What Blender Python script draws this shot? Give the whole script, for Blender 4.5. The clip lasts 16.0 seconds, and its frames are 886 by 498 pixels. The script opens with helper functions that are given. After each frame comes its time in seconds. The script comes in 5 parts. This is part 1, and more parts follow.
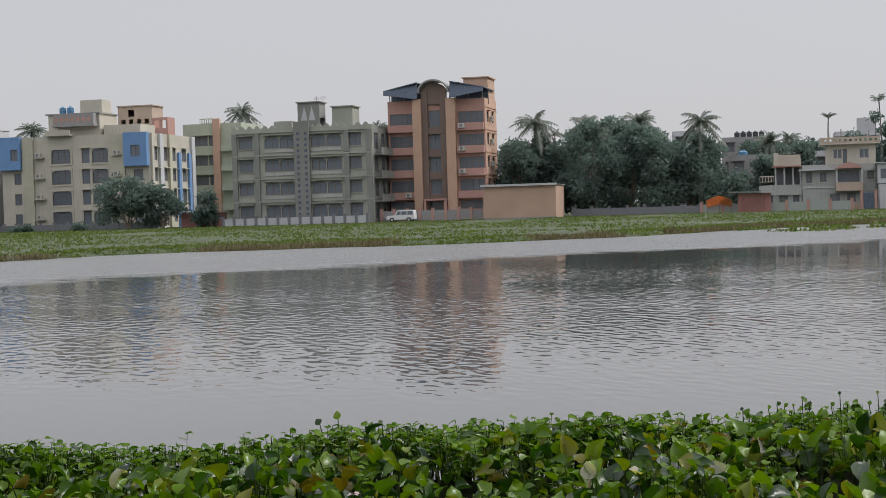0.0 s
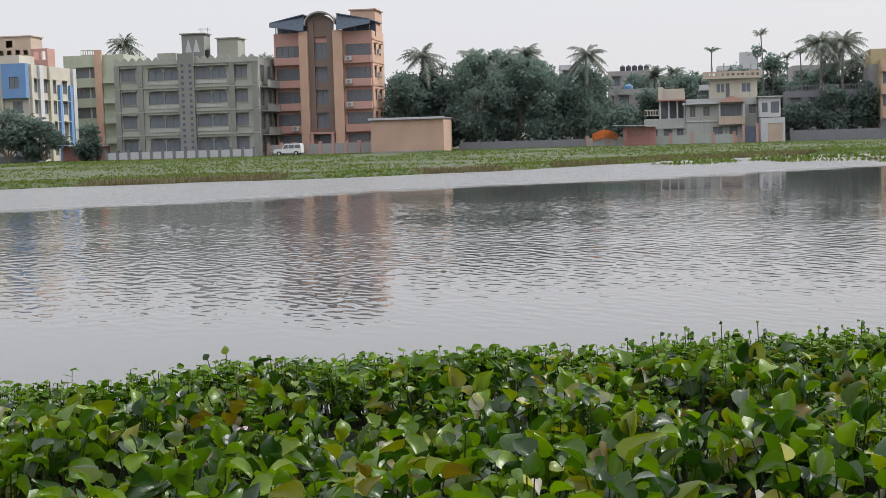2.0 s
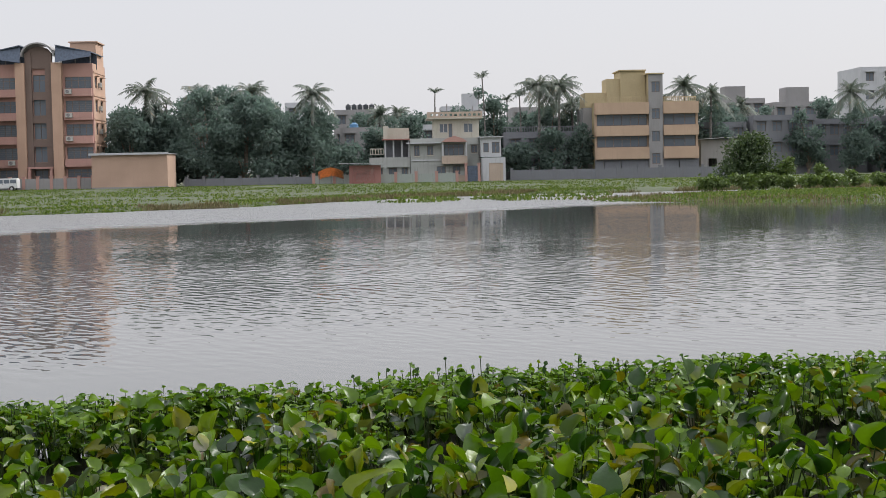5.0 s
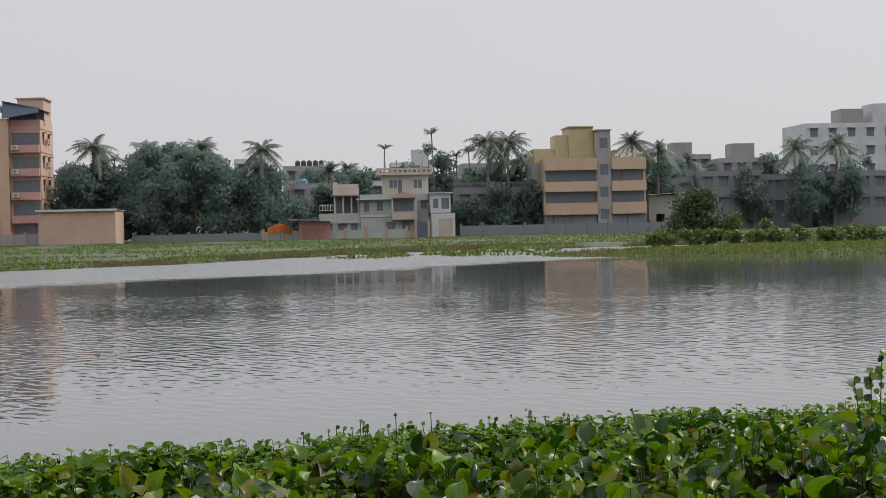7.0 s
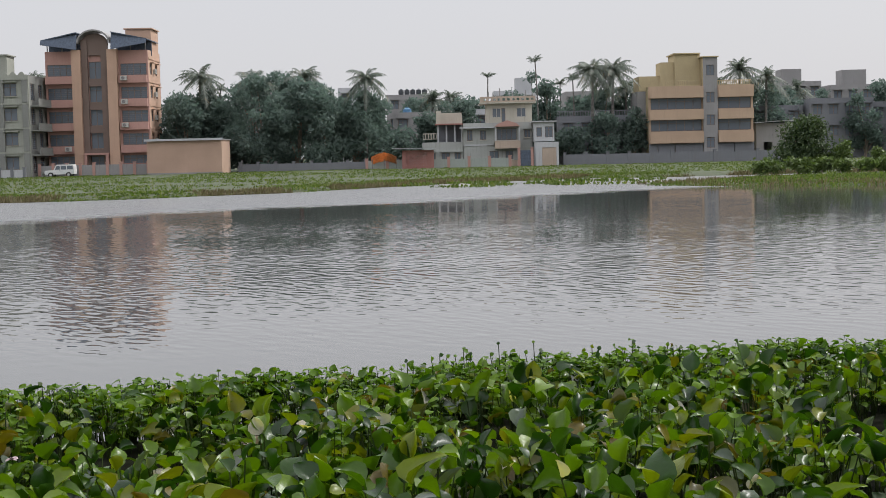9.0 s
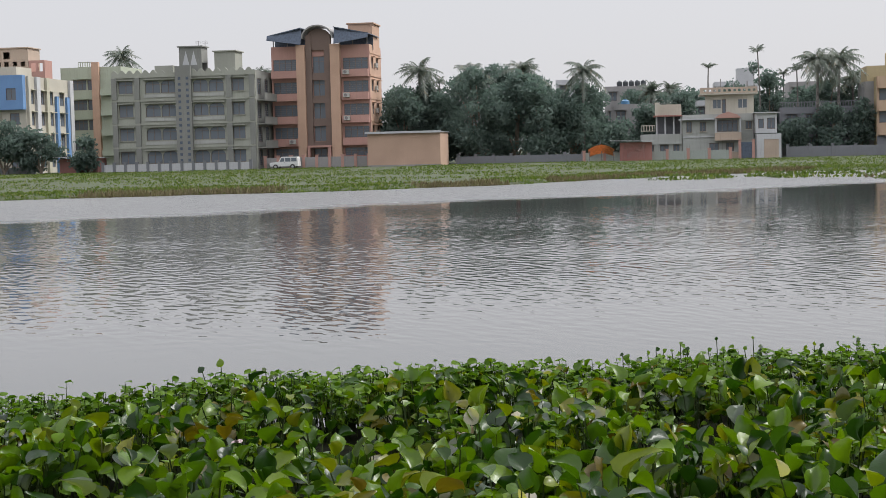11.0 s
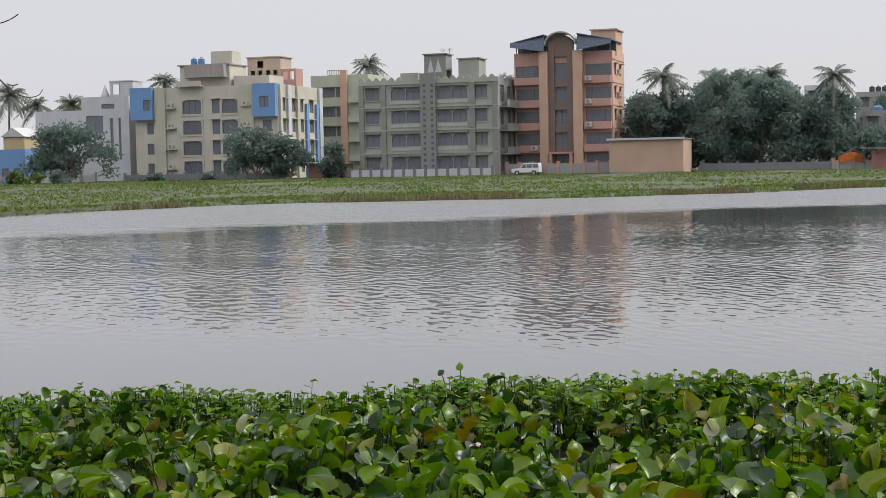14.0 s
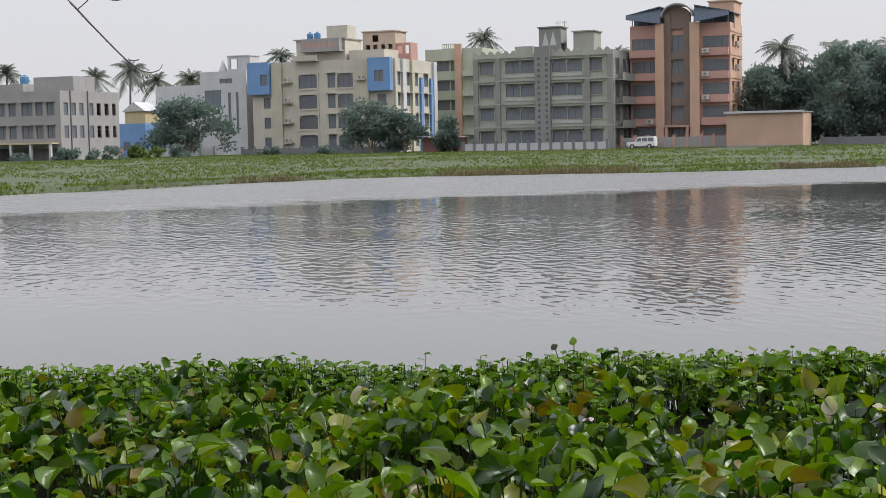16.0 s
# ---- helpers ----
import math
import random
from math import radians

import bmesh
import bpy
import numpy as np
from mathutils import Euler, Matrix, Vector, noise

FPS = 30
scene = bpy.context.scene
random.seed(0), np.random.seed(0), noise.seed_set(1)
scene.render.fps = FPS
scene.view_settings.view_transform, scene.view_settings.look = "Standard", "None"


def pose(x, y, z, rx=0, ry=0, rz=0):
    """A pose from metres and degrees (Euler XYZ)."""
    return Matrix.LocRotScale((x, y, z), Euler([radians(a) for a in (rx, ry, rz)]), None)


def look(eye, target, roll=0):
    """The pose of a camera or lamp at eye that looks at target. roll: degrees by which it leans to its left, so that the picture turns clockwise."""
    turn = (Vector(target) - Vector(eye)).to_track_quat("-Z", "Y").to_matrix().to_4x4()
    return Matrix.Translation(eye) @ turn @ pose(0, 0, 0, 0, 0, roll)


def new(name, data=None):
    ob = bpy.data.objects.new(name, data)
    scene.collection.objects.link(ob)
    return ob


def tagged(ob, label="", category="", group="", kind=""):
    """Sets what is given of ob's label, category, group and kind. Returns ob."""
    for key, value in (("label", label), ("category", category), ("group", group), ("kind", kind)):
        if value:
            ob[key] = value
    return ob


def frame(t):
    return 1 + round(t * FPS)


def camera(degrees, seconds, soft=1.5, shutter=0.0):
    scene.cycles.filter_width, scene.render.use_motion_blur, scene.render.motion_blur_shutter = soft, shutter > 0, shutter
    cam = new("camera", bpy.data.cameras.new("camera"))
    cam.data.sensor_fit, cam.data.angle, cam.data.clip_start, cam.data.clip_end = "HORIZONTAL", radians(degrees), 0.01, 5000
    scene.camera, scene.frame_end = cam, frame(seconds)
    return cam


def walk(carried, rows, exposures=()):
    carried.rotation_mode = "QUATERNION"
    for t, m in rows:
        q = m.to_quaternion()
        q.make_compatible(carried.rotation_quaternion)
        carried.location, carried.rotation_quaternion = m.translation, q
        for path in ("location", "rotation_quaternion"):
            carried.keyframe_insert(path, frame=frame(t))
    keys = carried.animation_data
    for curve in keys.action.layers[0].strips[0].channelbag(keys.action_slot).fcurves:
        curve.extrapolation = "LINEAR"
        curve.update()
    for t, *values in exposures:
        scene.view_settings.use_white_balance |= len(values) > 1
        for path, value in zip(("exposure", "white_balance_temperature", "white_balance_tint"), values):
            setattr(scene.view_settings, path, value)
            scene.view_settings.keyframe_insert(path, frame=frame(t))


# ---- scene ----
# camera on one spot of the near bank; seconds, turn to the right, tilt up, lean to the left (degrees)
EYE = Vector((0.0, 0.0, 2.2))
ROWS = [
    (0.0, -13.116, -1.614, -1.691),
    (0.5, -11.631, -3.905, -1.876),
    (1.0, -11.475, -4.181, -1.834),
    (1.5, -10.955, -4.360, -1.732),
    (2.0, -8.757, -4.373, -1.699),
    (2.5, -5.669, -4.308, -1.463),
    (3.0, -3.130, -4.223, -1.319),
    (3.5, -1.828, -4.181, -1.212),
    (4.0, -1.778, -4.150, -1.238),
    (4.5, -1.027, -3.894, -1.276),
    (5.0, 2.119, -3.155, -1.118),
    (5.2, 3.534, -2.956, -1.058),
    (5.5, 4.668, -2.619, -1.044),
    (5.9, 5.234, -2.102, -1.067),
    (6.3, 5.065, -1.590, -1.117),
    (6.8, 4.397, -1.093, -1.183),
    (7.3, 3.910, -0.922, -1.215),
    (7.5, 3.855, -0.931, -1.093),
    (8.0, 3.752, -0.976, -1.149),
    (8.5, 3.376, -1.777, -1.218),
    (9.0, 0.000, -3.712, -1.312),
    (9.5, -4.859, -4.553, -1.622),
    (9.7, -5.910, -4.637, -1.757),
    (10.0, -6.928, -4.614, -1.785),
    (10.4, -7.822, -4.380, -1.673),
    (10.9, -8.478, -3.919, -1.407),
    (11.4, -8.991, -3.477, -1.155),
    (11.8, -9.563, -3.283, -1.072),
    (12.0, -10.033, -3.238, -1.072),
    (12.5, -10.937, -3.263, -1.132),
    (13.0, -12.825, -3.219, -1.178),
    (13.5, -14.948, -3.333, -1.107),
    (14.0, -18.089, -3.364, -1.123),
    (14.5, -19.938, -3.381, -1.196),
    (15.0, -20.330, -3.919, -1.176),
    (15.5, -21.411, -3.856, -1.209),
    (16.0, -22.623, -4.311, -1.169),
]


def facing(turn, tilt, lean):
    a, e = radians(turn), radians(tilt)
    return look(EYE, EYE + Vector((math.sin(a) * math.cos(e), math.cos(a) * math.cos(e), math.sin(e))), lean)


cam = camera(34.09, 16.0, soft=0.85)
walk(cam, [(t, facing(a, e, r)) for t, a, e, r in ROWS],
     exposures=[(0.0, 0.1, 6420.0, 10.0), (0.5, 0.34, 6420.0, 10.0), (1.5, 0.52, 6420.0, 10.0), (3.5, 0.5, 6420.0, 10.0), (4.5, 0.52, 6420.0, 10.0), (5.2, 0.4, 6420.0, 10.0), (7.3, 0.18, 6420.0, 10.0), (8.0, 0.18, 6420.0, 10.0), (9.0, 0.32, 6420.0, 10.0), (9.7, 0.42, 6420.0, 10.0), (12.0, 0.36, 6420.0, 10.0), (14.5, 0.38, 6420.0, 10.0), (16.0, 0.42, 6420.0, 10.0)])

# ---- daylight: a hazy white sky with a veiled sun high on the right, beyond the lake ----
SUN_TURN, SUN_HEIGHT = 58.0, 48.0
world = bpy.data.worlds.new("hazy_sky")
scene.world = world
world.use_nodes = True
wn, wl = world.node_tree.nodes, world.node_tree.links
sky = wn.new("ShaderNodeTexSky")
sky.sky_type = "NISHITA"
sky.sun_disc = False
sky.sun_elevation, sky.sun_rotation = radians(SUN_HEIGHT), radians(SUN_TURN)
sky.air_density, sky.dust_density, sky.ozone_density = 1.0, 4.0, 1.0
veil = wn.new("ShaderNodeMix")
veil.data_type = "RGBA"
veil.inputs[0].default_value = 0.86
veil.inputs[7].default_value = (5.9, 5.86, 6.08, 1)
wl.new(sky.outputs[0], veil.inputs[6])
# an overcast sky grows brighter towards the zenith
up = wn.new("ShaderNodeSeparateXYZ")
wl.new(wn.new("ShaderNodeTexCoord").outputs["Generated"], up.inputs[0])
rise = wn.new("ShaderNodeMapRange")
rise.inputs[1].default_value, rise.inputs[2].default_value = 0.15, 0.5
rise.inputs[3].default_value, rise.inputs[4].default_value = 1.0, 2.4
wl.new(up.outputs[2], rise.inputs[0])
lift = wn.new("ShaderNodeVectorMath")
lift.operation = "SCALE"
wl.new(veil.outputs[2], lift.inputs[0])
wl.new(rise.outputs[0], lift.inputs["Scale"])
wl.new(lift.outputs[0], wn["Background"].inputs[0])
wn["Background"].inputs[1].default_value = 0.1
sun = new("sun", bpy.data.lights.new("sun", "SUN"))
sun.data.energy, sun.data.angle, sun.data.color = 2.4, radians(6), (1.0, 0.98, 0.95)
a, e = radians(SUN_TURN), radians(SUN_HEIGHT)
sun.matrix_world = look((0, 0, 60), Vector((0, 0, 60)) - Vector((math.sin(a) * math.cos(e), math.cos(a) * math.cos(e), math.sin(e))))


# ---- materials ----
def nodes_of(name):
    m = bpy.data.materials.new(name)
    m.use_nodes = True
    n, l = m.node_tree.nodes, m.node_tree.links
    return m, n, l, n["Principled BSDF"]


def noise_node(n, l, coord, scale, detail=4.0, stretch=(1, 1, 1)):
    mp = n.new("ShaderNodeMapping")
    mp.inputs["Scale"].default_value = stretch
    l.new(coord, mp.inputs[0])
    t = n.new("ShaderNodeTexNoise")
    t.inputs["Scale"].default_value, t.inputs["Detail"].default_value = scale, detail
    l.new(mp.outputs[0], t.inputs[0])
    return t.outputs[0]


def ramp(n, l, fac, stops):
    r = n.new("ShaderNodeValToRGB")
    while len(r.color_ramp.elements) < len(stops):
        r.color_ramp.elements.new(0.5)
    for el, (p, c) in zip(r.color_ramp.elements, stops):
        el.position, el.color = p, (*c, 1)
    l.new(fac, r.inputs[0])
    return r.outputs[0]


def blend(n, l, fac, a, b, kind="MIX"):
    m = n.new("ShaderNodeMix")
    m.data_type, m.blend_type = "RGBA", kind
    for sock, v in ((m.inputs[0], fac), (m.inputs[6], a), (m.inputs[7], b)):
        if isinstance(v, (int, float)):
            sock.default_value = v
        elif isinstance(v, tuple):
            sock.default_value = (*v, 1)
        else:
            l.new(v, sock)
    return m.outputs[2]


def plaster(name, color, stain=(0.12, 0.11, 0.10), wear=0.5, rough=0.85, streaks=True):
    """Painted render with patches of faded paint, rain streaks and grime, its colour greyed for haze."""
    grey_ = 0.25 * color[0] + 0.6 * color[1] + 0.15 * color[2]
    color = tuple(x * 0.68 + grey_ * 0.34 * k for x, k in zip(color, (0.97, 1.0, 1.10)))  # distance haze mixed into the paint as blue-grey
    m, n, l, b = nodes_of(name)
    co = n.new("ShaderNodeTexCoord").outputs["Object"]
    big = noise_node(n, l, co, 0.35, 6)
    c = blend(n, l, ramp(n, l, big, [(0.35, (0, 0, 0)), (0.7, (1, 1, 1))]), tuple(x * 0.86 for x in color), tuple(min(1, x * 1.1) for x in color))
    fine = noise_node(n, l, co, 9.0, 5)
    c = blend(n, l, 0.35, c, ramp(n, l, fine, [(0.3, tuple(x * 0.75 for x in color)), (0.7, color)]))
    if streaks:
        st = noise_node(n, l, co, 2.3, 6, (1.6, 1.6, 0.16))
        f = blend(n, l, 1.0, ramp(n, l, st, [(0.52, (0, 0, 0)), (0.85, (wear, wear, wear))]), ramp(n, l, big, [(0.35, (0.1, 0.1, 0.1)), (0.65, (1, 1, 1))]), "MULTIPLY")
        c = blend(n, l, f, c, stain)
    l.new(c, b.inputs["Base Color"])
    b.inputs["Roughness"].default_value = rough
    b.inputs["Specular IOR Level"].default_value = 0.25
    bp = n.new("ShaderNodeBump")
    bp.inputs["Strength"].default_value, bp.inputs["Distance"].default_value = 0.3, 0.02
    l.new(fine, bp.inputs["Height"])
    l.new(bp.outputs[0], b.inputs["Normal"])
    return m


def plain(name, color, rough=0.5, metal=0.0, vary=0.25, scale=4.0):
    m, n, l, b = nodes_of(name)
    co = n.new("ShaderNodeTexCoord").outputs["Object"]
    f = noise_node(n, l, co, scale, 5)
    c = blend(n, l, ramp(n, l, f, [(0.3, (0, 0, 0)), (0.7, (1, 1, 1))]), tuple(x * (1 - vary) for x in color), tuple(min(1, x * (1 + vary)) for x in color))
    l.new(c, b.inputs["Base Color"])
    b.inputs["Roughness"].default_value, b.inputs["Metallic"].default_value = rough, metal
    return m


def foliage(name, stops, rough=0.45, through_light=0.3, gloss=0.4, patch=0.0, waxy=False, glow=(1.1, 1.25, 0.5)):
    """Leaves: the colour varies from leaf to leaf, light passes through."""
    m, n, l, b = nodes_of(name)
    g = n.new("ShaderNodeNewGeometry")
    both = n.new("ShaderNodeMath")
    both.operation = "ADD"
    l.new(g.outputs["Random Per Island"], both.inputs[0])
    l.new(n.new("ShaderNodeObjectInfo").outputs["Random"], both.inputs[1])
    turn = n.new("ShaderNodeMath")
    turn.operation = "FRACT"
    l.new(both.outputs[0], turn.inputs[0])
    rnd = turn.outputs[0]
    c = ramp(n, l, rnd, stops)
    f = noise_node(n, l, n.new("ShaderNodeTexCoord").outputs["Object"], 30.0 if patch == 0 else patch, 3)
    c = blend(n, l, 0.5, c, blend(n, l, f, (0.45, 0.45, 0.45), (1.0, 1.0, 0.9)), "MULTIPLY")
    l.new(c, b.inputs["Base Color"])
    b.inputs["Roughness"].default_value, b.inputs["Specular IOR Level"].default_value = rough, gloss
    if waxy:
        vein = n.new("ShaderNodeBump")
        vein.inputs["Strength"].default_value, vein.inputs["Distance"].default_value = 0.4, 0.006
        l.new(noise_node(n, l, n.new("ShaderNodeTexCoord").outputs["Object"], 45.0, 3), vein.inputs["Height"])
        l.new(vein.outputs[0], b.inputs["Normal"])
    tr = n.new("ShaderNodeBsdfTranslucent")
    l.new(blend(n, l, 1.0, c, glow, "MULTIPLY"), tr.inputs[0])
    mx = n.new("ShaderNodeMixShader")
    mx.inputs[0].default_value = through_light
    l.new(b.outputs[0], mx.inputs[1])
    l.new(tr.outputs[0], mx.inputs[2])
    l.new(mx.outputs[0], n["Material Output"].inputs[0])
    return m


def water_material():
    m, n, l, b = nodes_of("lake_water")
    co = n.new("ShaderNodeTexCoord").outputs["Object"]
    sep = n.new("ShaderNodeSeparateXYZ")
    l.new(co, sep.inputs[0])
    murk = noise_node(n, l, co, 0.05, 3)
    l.new(blend(n, l, murk, (0.07, 0.071, 0.07), (0.09, 0.09, 0.085)), b.inputs["Base Color"])
    b.inputs["IOR"].default_value = 1.333
    # ripples a hand or two long, their crests running askew to the shore, in drifting patches
    mp = n.new("ShaderNodeMapping")
    mp.inputs["Rotation"].default_value = (0, 0, radians(56))
    l.new(co, mp.inputs[0])
    r1 = noise_node(n, l, mp.outputs[0], 1.0, 0.5, (2.5, 5.2, 1))
    r2 = noise_node(n, l, co, 3.0, 1, (1.6, 1.6, 1))
    r3 = noise_node(n, l, co, 0.09, 2, (0.6, 1.6, 1))
    h = n.new("ShaderNodeMath")
    h.operation = "MULTIPLY_ADD"
    l.new(r2, h.inputs[0])
    h.inputs[1].default_value = 0.2
    l.new(r1, h.inputs[2])
    patch = n.new("ShaderNodeMath")
    patch.operation = "MULTIPLY"
    l.new(h.outputs[0], patch.inputs[0])
    l.new(ramp(n, l, r3, [(0.35, (0.35, 0.35, 0.35)), (0.65, (1, 1, 1))]), patch.inputs[1])
    # calm under the near bank, wind-ruffled belt before the far one
    near = n.new("ShaderNodeMapRange")
    near.inputs[1].default_value, near.inputs[2].default_value = 14.0, 25.0
    near.inputs[3].default_value, near.inputs[4].default_value = 0.03, 1.0
    l.new(sep.outputs[1], near.inputs[0])
    # and smoother again out on the lee of the far shore
    lee = n.new("ShaderNodeMapRange")
    lee.inputs[1].default_value, lee.inputs[2].default_value = 28.0, 56.0
    lee.inputs[3].default_value, lee.inputs[4].default_value = 1.0, 0.17
    l.new(sep.outputs[1], lee.inputs[0])
    calm = n.new("ShaderNodeMath")
    calm.operation = "MULTIPLY"
    l.new(near.outputs[0], calm.inputs[0])
    l.new(lee.outputs[0], calm.inputs[1])
    # the open middle of the lake lies stiller than its left arm
    still = n.new("ShaderNodeMapRange")
    still.inputs[1].default_value, still.inputs[2].default_value = -6.0, 6.0
    still.inputs[3].default_value, still.inputs[4].default_value = 1.0, 0.55
    l.new(sep.outputs[0], still.inputs[0])
    wind = n.new("ShaderNodeMath")
    wind.operation = "MULTIPLY"
    l.new(calm.outputs[0], wind.inputs[0])
    l.new(still.outputs[0], wind.inputs[1])
    bp = n.new("ShaderNodeBump")
    bp.inputs["Distance"].default_value = 0.034
    l.new(patch.outputs[0], bp.inputs["Height"])
    l.new(wind.outputs[0], bp.inputs["Strength"])
    wob = n.new("ShaderNodeMath")
    wob.operation = "MULTIPLY_ADD"
    l.new(noise_node(n, l, co, 0.06, 3, (0.5, 1.5, 1)), wob.inputs[0])
    wob.inputs[1].default_value = 14.0
    slant = n.new("ShaderNodeMath")
    slant.operation = "MULTIPLY_ADD"
    l.new(sep.outputs[0], slant.inputs[0])
    slant.inputs[1].default_value = -0.95
    l.new(sep.outputs[1], slant.inputs[2])
    l.new(slant.outputs[0], wob.inputs[2])
    chop = n.new("ShaderNodeMath")
    chop.operation = "MULTIPLY_ADD"
    l.new(noise_node(n, l, co, 0.9, 4, (0.5, 1.0, 1)), chop.inputs[0])
    chop.inputs[1].default_value = 9.0
    l.new(wob.outputs[0], chop.inputs[2])
    l.new(ramp(n, l, norm(n, l, chop.outputs[0], 72.0, 112.0), [(0.0, (0.015, 0.015, 0.015)), (0.2, (0.02, 0.02, 0.02)), (0.36, (0.32, 0.32, 0.32)), (1.0, (0.30, 0.30, 0.30))]), b.inputs["Roughness"])
    chip = n.new("ShaderNodeBump")
    chip.inputs["Distance"].default_value = 0.24
    l.new(noise_node(n, l, co, 2.2, 3, (0.6, 1.3, 1)), chip.inputs["Height"])
    l.new(ramp(n, l, norm(n, l, chop.outputs[0], 72.0, 112.0), [(0.2, (0, 0, 0)), (0.36, (0.9, 0.9, 0.9))]), chip.inputs["Strength"])
    l.new(bp.outputs[0], chip.inputs["Normal"])
    l.new(chip.outputs[0], b.inputs["Normal"])
    return m


def norm(n, l, value, lo, hi):
    r = n.new("ShaderNodeMapRange")
    r.inputs[1].default_value, r.inputs[2].default_value = lo, hi
    l.new(value, r.inputs[0])
    return r.outputs[0]


def ground_material():
    m, n, l, b = nodes_of("marsh_ground")
    co = n.new("ShaderNodeTexCoord").outputs["Object"]
    big = noise_node(n, l, co, 0.09, 5, (0.5, 1.4, 1))
    fine = noise_node(n, l, co, 2.5, 6)
    green = blend(n, l, big, (0.024, 0.04, 0.009), (0.038, 0.052, 0.015))
    c = blend(n, l, ramp(n, l, fine, [(0.45, (0, 0, 0)), (0.75, (0.7, 0.7, 0.7))]), green, (0.06, 0.055, 0.03))
    l.new(c, b.inputs["Base Color"])
    b.inputs["Roughness"].default_value = 0.9
    bp = n.new("ShaderNodeBump")
    bp.inputs["Strength"].default_value, bp.inputs["Distance"].default_value = 0.8, 0.15
    l.new(fine, bp.inputs["Height"])
    l.new(bp.outputs[0], b.inputs["Normal"])
    return m


WATER, GROUND = water_material(), ground_material()
SALMON = plaster("salmon_paint", (0.47, 0.22, 0.15), wear=0.35)
OCHRE = plaster("ochre_paint", (0.52, 0.29, 0.15), wear=0.3)
BROWN = plaster("brown_paint", (0.19, 0.12, 0.085), wear=0.3)
SHED_WALL = plaster("buff_paint", (0.46, 0.27, 0.15), wear=0.12)
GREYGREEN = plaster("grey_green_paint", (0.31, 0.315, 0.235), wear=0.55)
APRON = plaster("pale_grey_green_paint", (0.36, 0.36, 0.31), wear=0.5)
GREYGREEN_DARK = plaster("darker_grey_green", (0.215, 0.215, 0.18), wear=0.5)
CREAM = plaster("cream_paint", (0.45, 0.405, 0.29), wear=0.5)
CREAM_YELLOW = plaster("pale_yellow_paint", (0.42, 0.39, 0.25), wear=0.4)
BLUE = plaster("blue_paint", (0.09, 0.25, 0.52), wear=0.3)
DULL_OCHRE = plaster("dull_ochre_paint", (0.46, 0.33, 0.21), wear=0.5)
PALE_GREEN = plaster("pale_green_paint", (0.36, 0.40, 0.26), wear=0.4)
WHITEWASH = plaster("whitewash", (0.44, 0.44, 0.43), wear=0.55)
CONCRETE = plaster("bare_concrete", (0.27, 0.255, 0.235), wear=0.6)
DARK_WALL = plaster("sooty_wall", (0.17, 0.175, 0.185), wear=0.6)
YELLOW = plaster("yellow_paint", (0.46, 0.34, 0.12), wear=0.4)
ORANGE = plaster("orange_paint", (0.48, 0.30, 0.15), wear=0.35)
BRICK = plaster("brick_red_paint", (0.36, 0.13, 0.09), wear=0.4)
WALL_GREEN = plaster("washed_green_wall", (0.30, 0.34, 0.28), wear=0.6)
VILLA_WALL = plaster("weathered_pale_wall", (0.33, 0.34, 0.29), wear=0.7)
# interior base kept pale, as haze lightens the far openings
INSIDE = plain("dim_interior", (0.38, 0.37, 0.35), 0.9)
TIN = plain("weathered_tin", (0.42, 0.42, 0.42), 0.5, 0.6)
TIN_DARK = plain("dark_tin", (0.075, 0.095, 0.13), 0.55, 0.3)
FRAME = plain("brown_window_frame", (0.13, 0.10, 0.085), 0.5)
FRAME_LIGHT = plain("pale_window_frame", (0.36, 0.35, 0.32), 0.5)
METAL = plain("painted_steel", (0.18, 0.17, 0.17), 0.45, 0.5)
PLASTIC_BLACK = plain("black_plastic_tank", (0.03, 0.035, 0.04), 0.4)
PLASTIC_BLUE = plain("blue_plastic_tank", (0.06, 0.16, 0.28), 0.4)
CAR_WHITE = plain("white_car_paint", (0.55, 0.55, 0.54), 0.4, 0.0, 0.08)
RUBBER = plain("rubber", (0.025, 0.025, 0.025), 0.8)
TARP = plain("orange_tarpaulin", (0.60, 0.29, 0.13), 0.5)
BARK = plain("bark", (0.16, 0.13, 0.10), 0.9, 0, 0.4, 3)
PALM_BARK = plain("palm_bark", (0.13, 0.12, 0.11), 0.9, 0, 0.4, 5)
# litter colour taken near black to hold the shade between the plants
LITTER_SHADE = plain("shade_dark_litter", (0.007, 0.008, 0.004), 1.0, 0, 0.5, 14)
LITTER_SHADE.node_tree.nodes["Principled BSDF"].inputs["Specular IOR Level"].default_value = 0.05
TWIG = plain("dry_twig", (0.07, 0.055, 0.045), 0.8)
REED = foliage("dry_reed", [(0.0, (0.10, 0.08, 0.05)), (0.6, (0.20, 0.165, 0.11)), (1.0, (0.13, 0.13, 0.06))], 0.8, 0.15, 0.1)
# far trees: the haze's pale blue-grey is put into leaf and translucent colour
HAZED_TREE_LEAF = foliage("hazed_tree_leaf", [(0.0, (0.11, 0.15, 0.135)), (0.5, (0.13, 0.175, 0.155)), (1.0, (0.15, 0.195, 0.165))], 0.6, 0.5, 0.3, glow=(1.0, 1.12, 1.05))
SPIT_LEAF = foliage("spit_leaf", [(0.0, (0.035, 0.06, 0.028)), (1.0, (0.075, 0.105, 0.045))], 0.55, 0.25, 0.25)
BUSH_LEAF = foliage("bush_leaf", [(0.0, (0.07, 0.11, 0.03)), (1.0, (0.12, 0.165, 0.05))], 0.5, 0.25, 0.3)
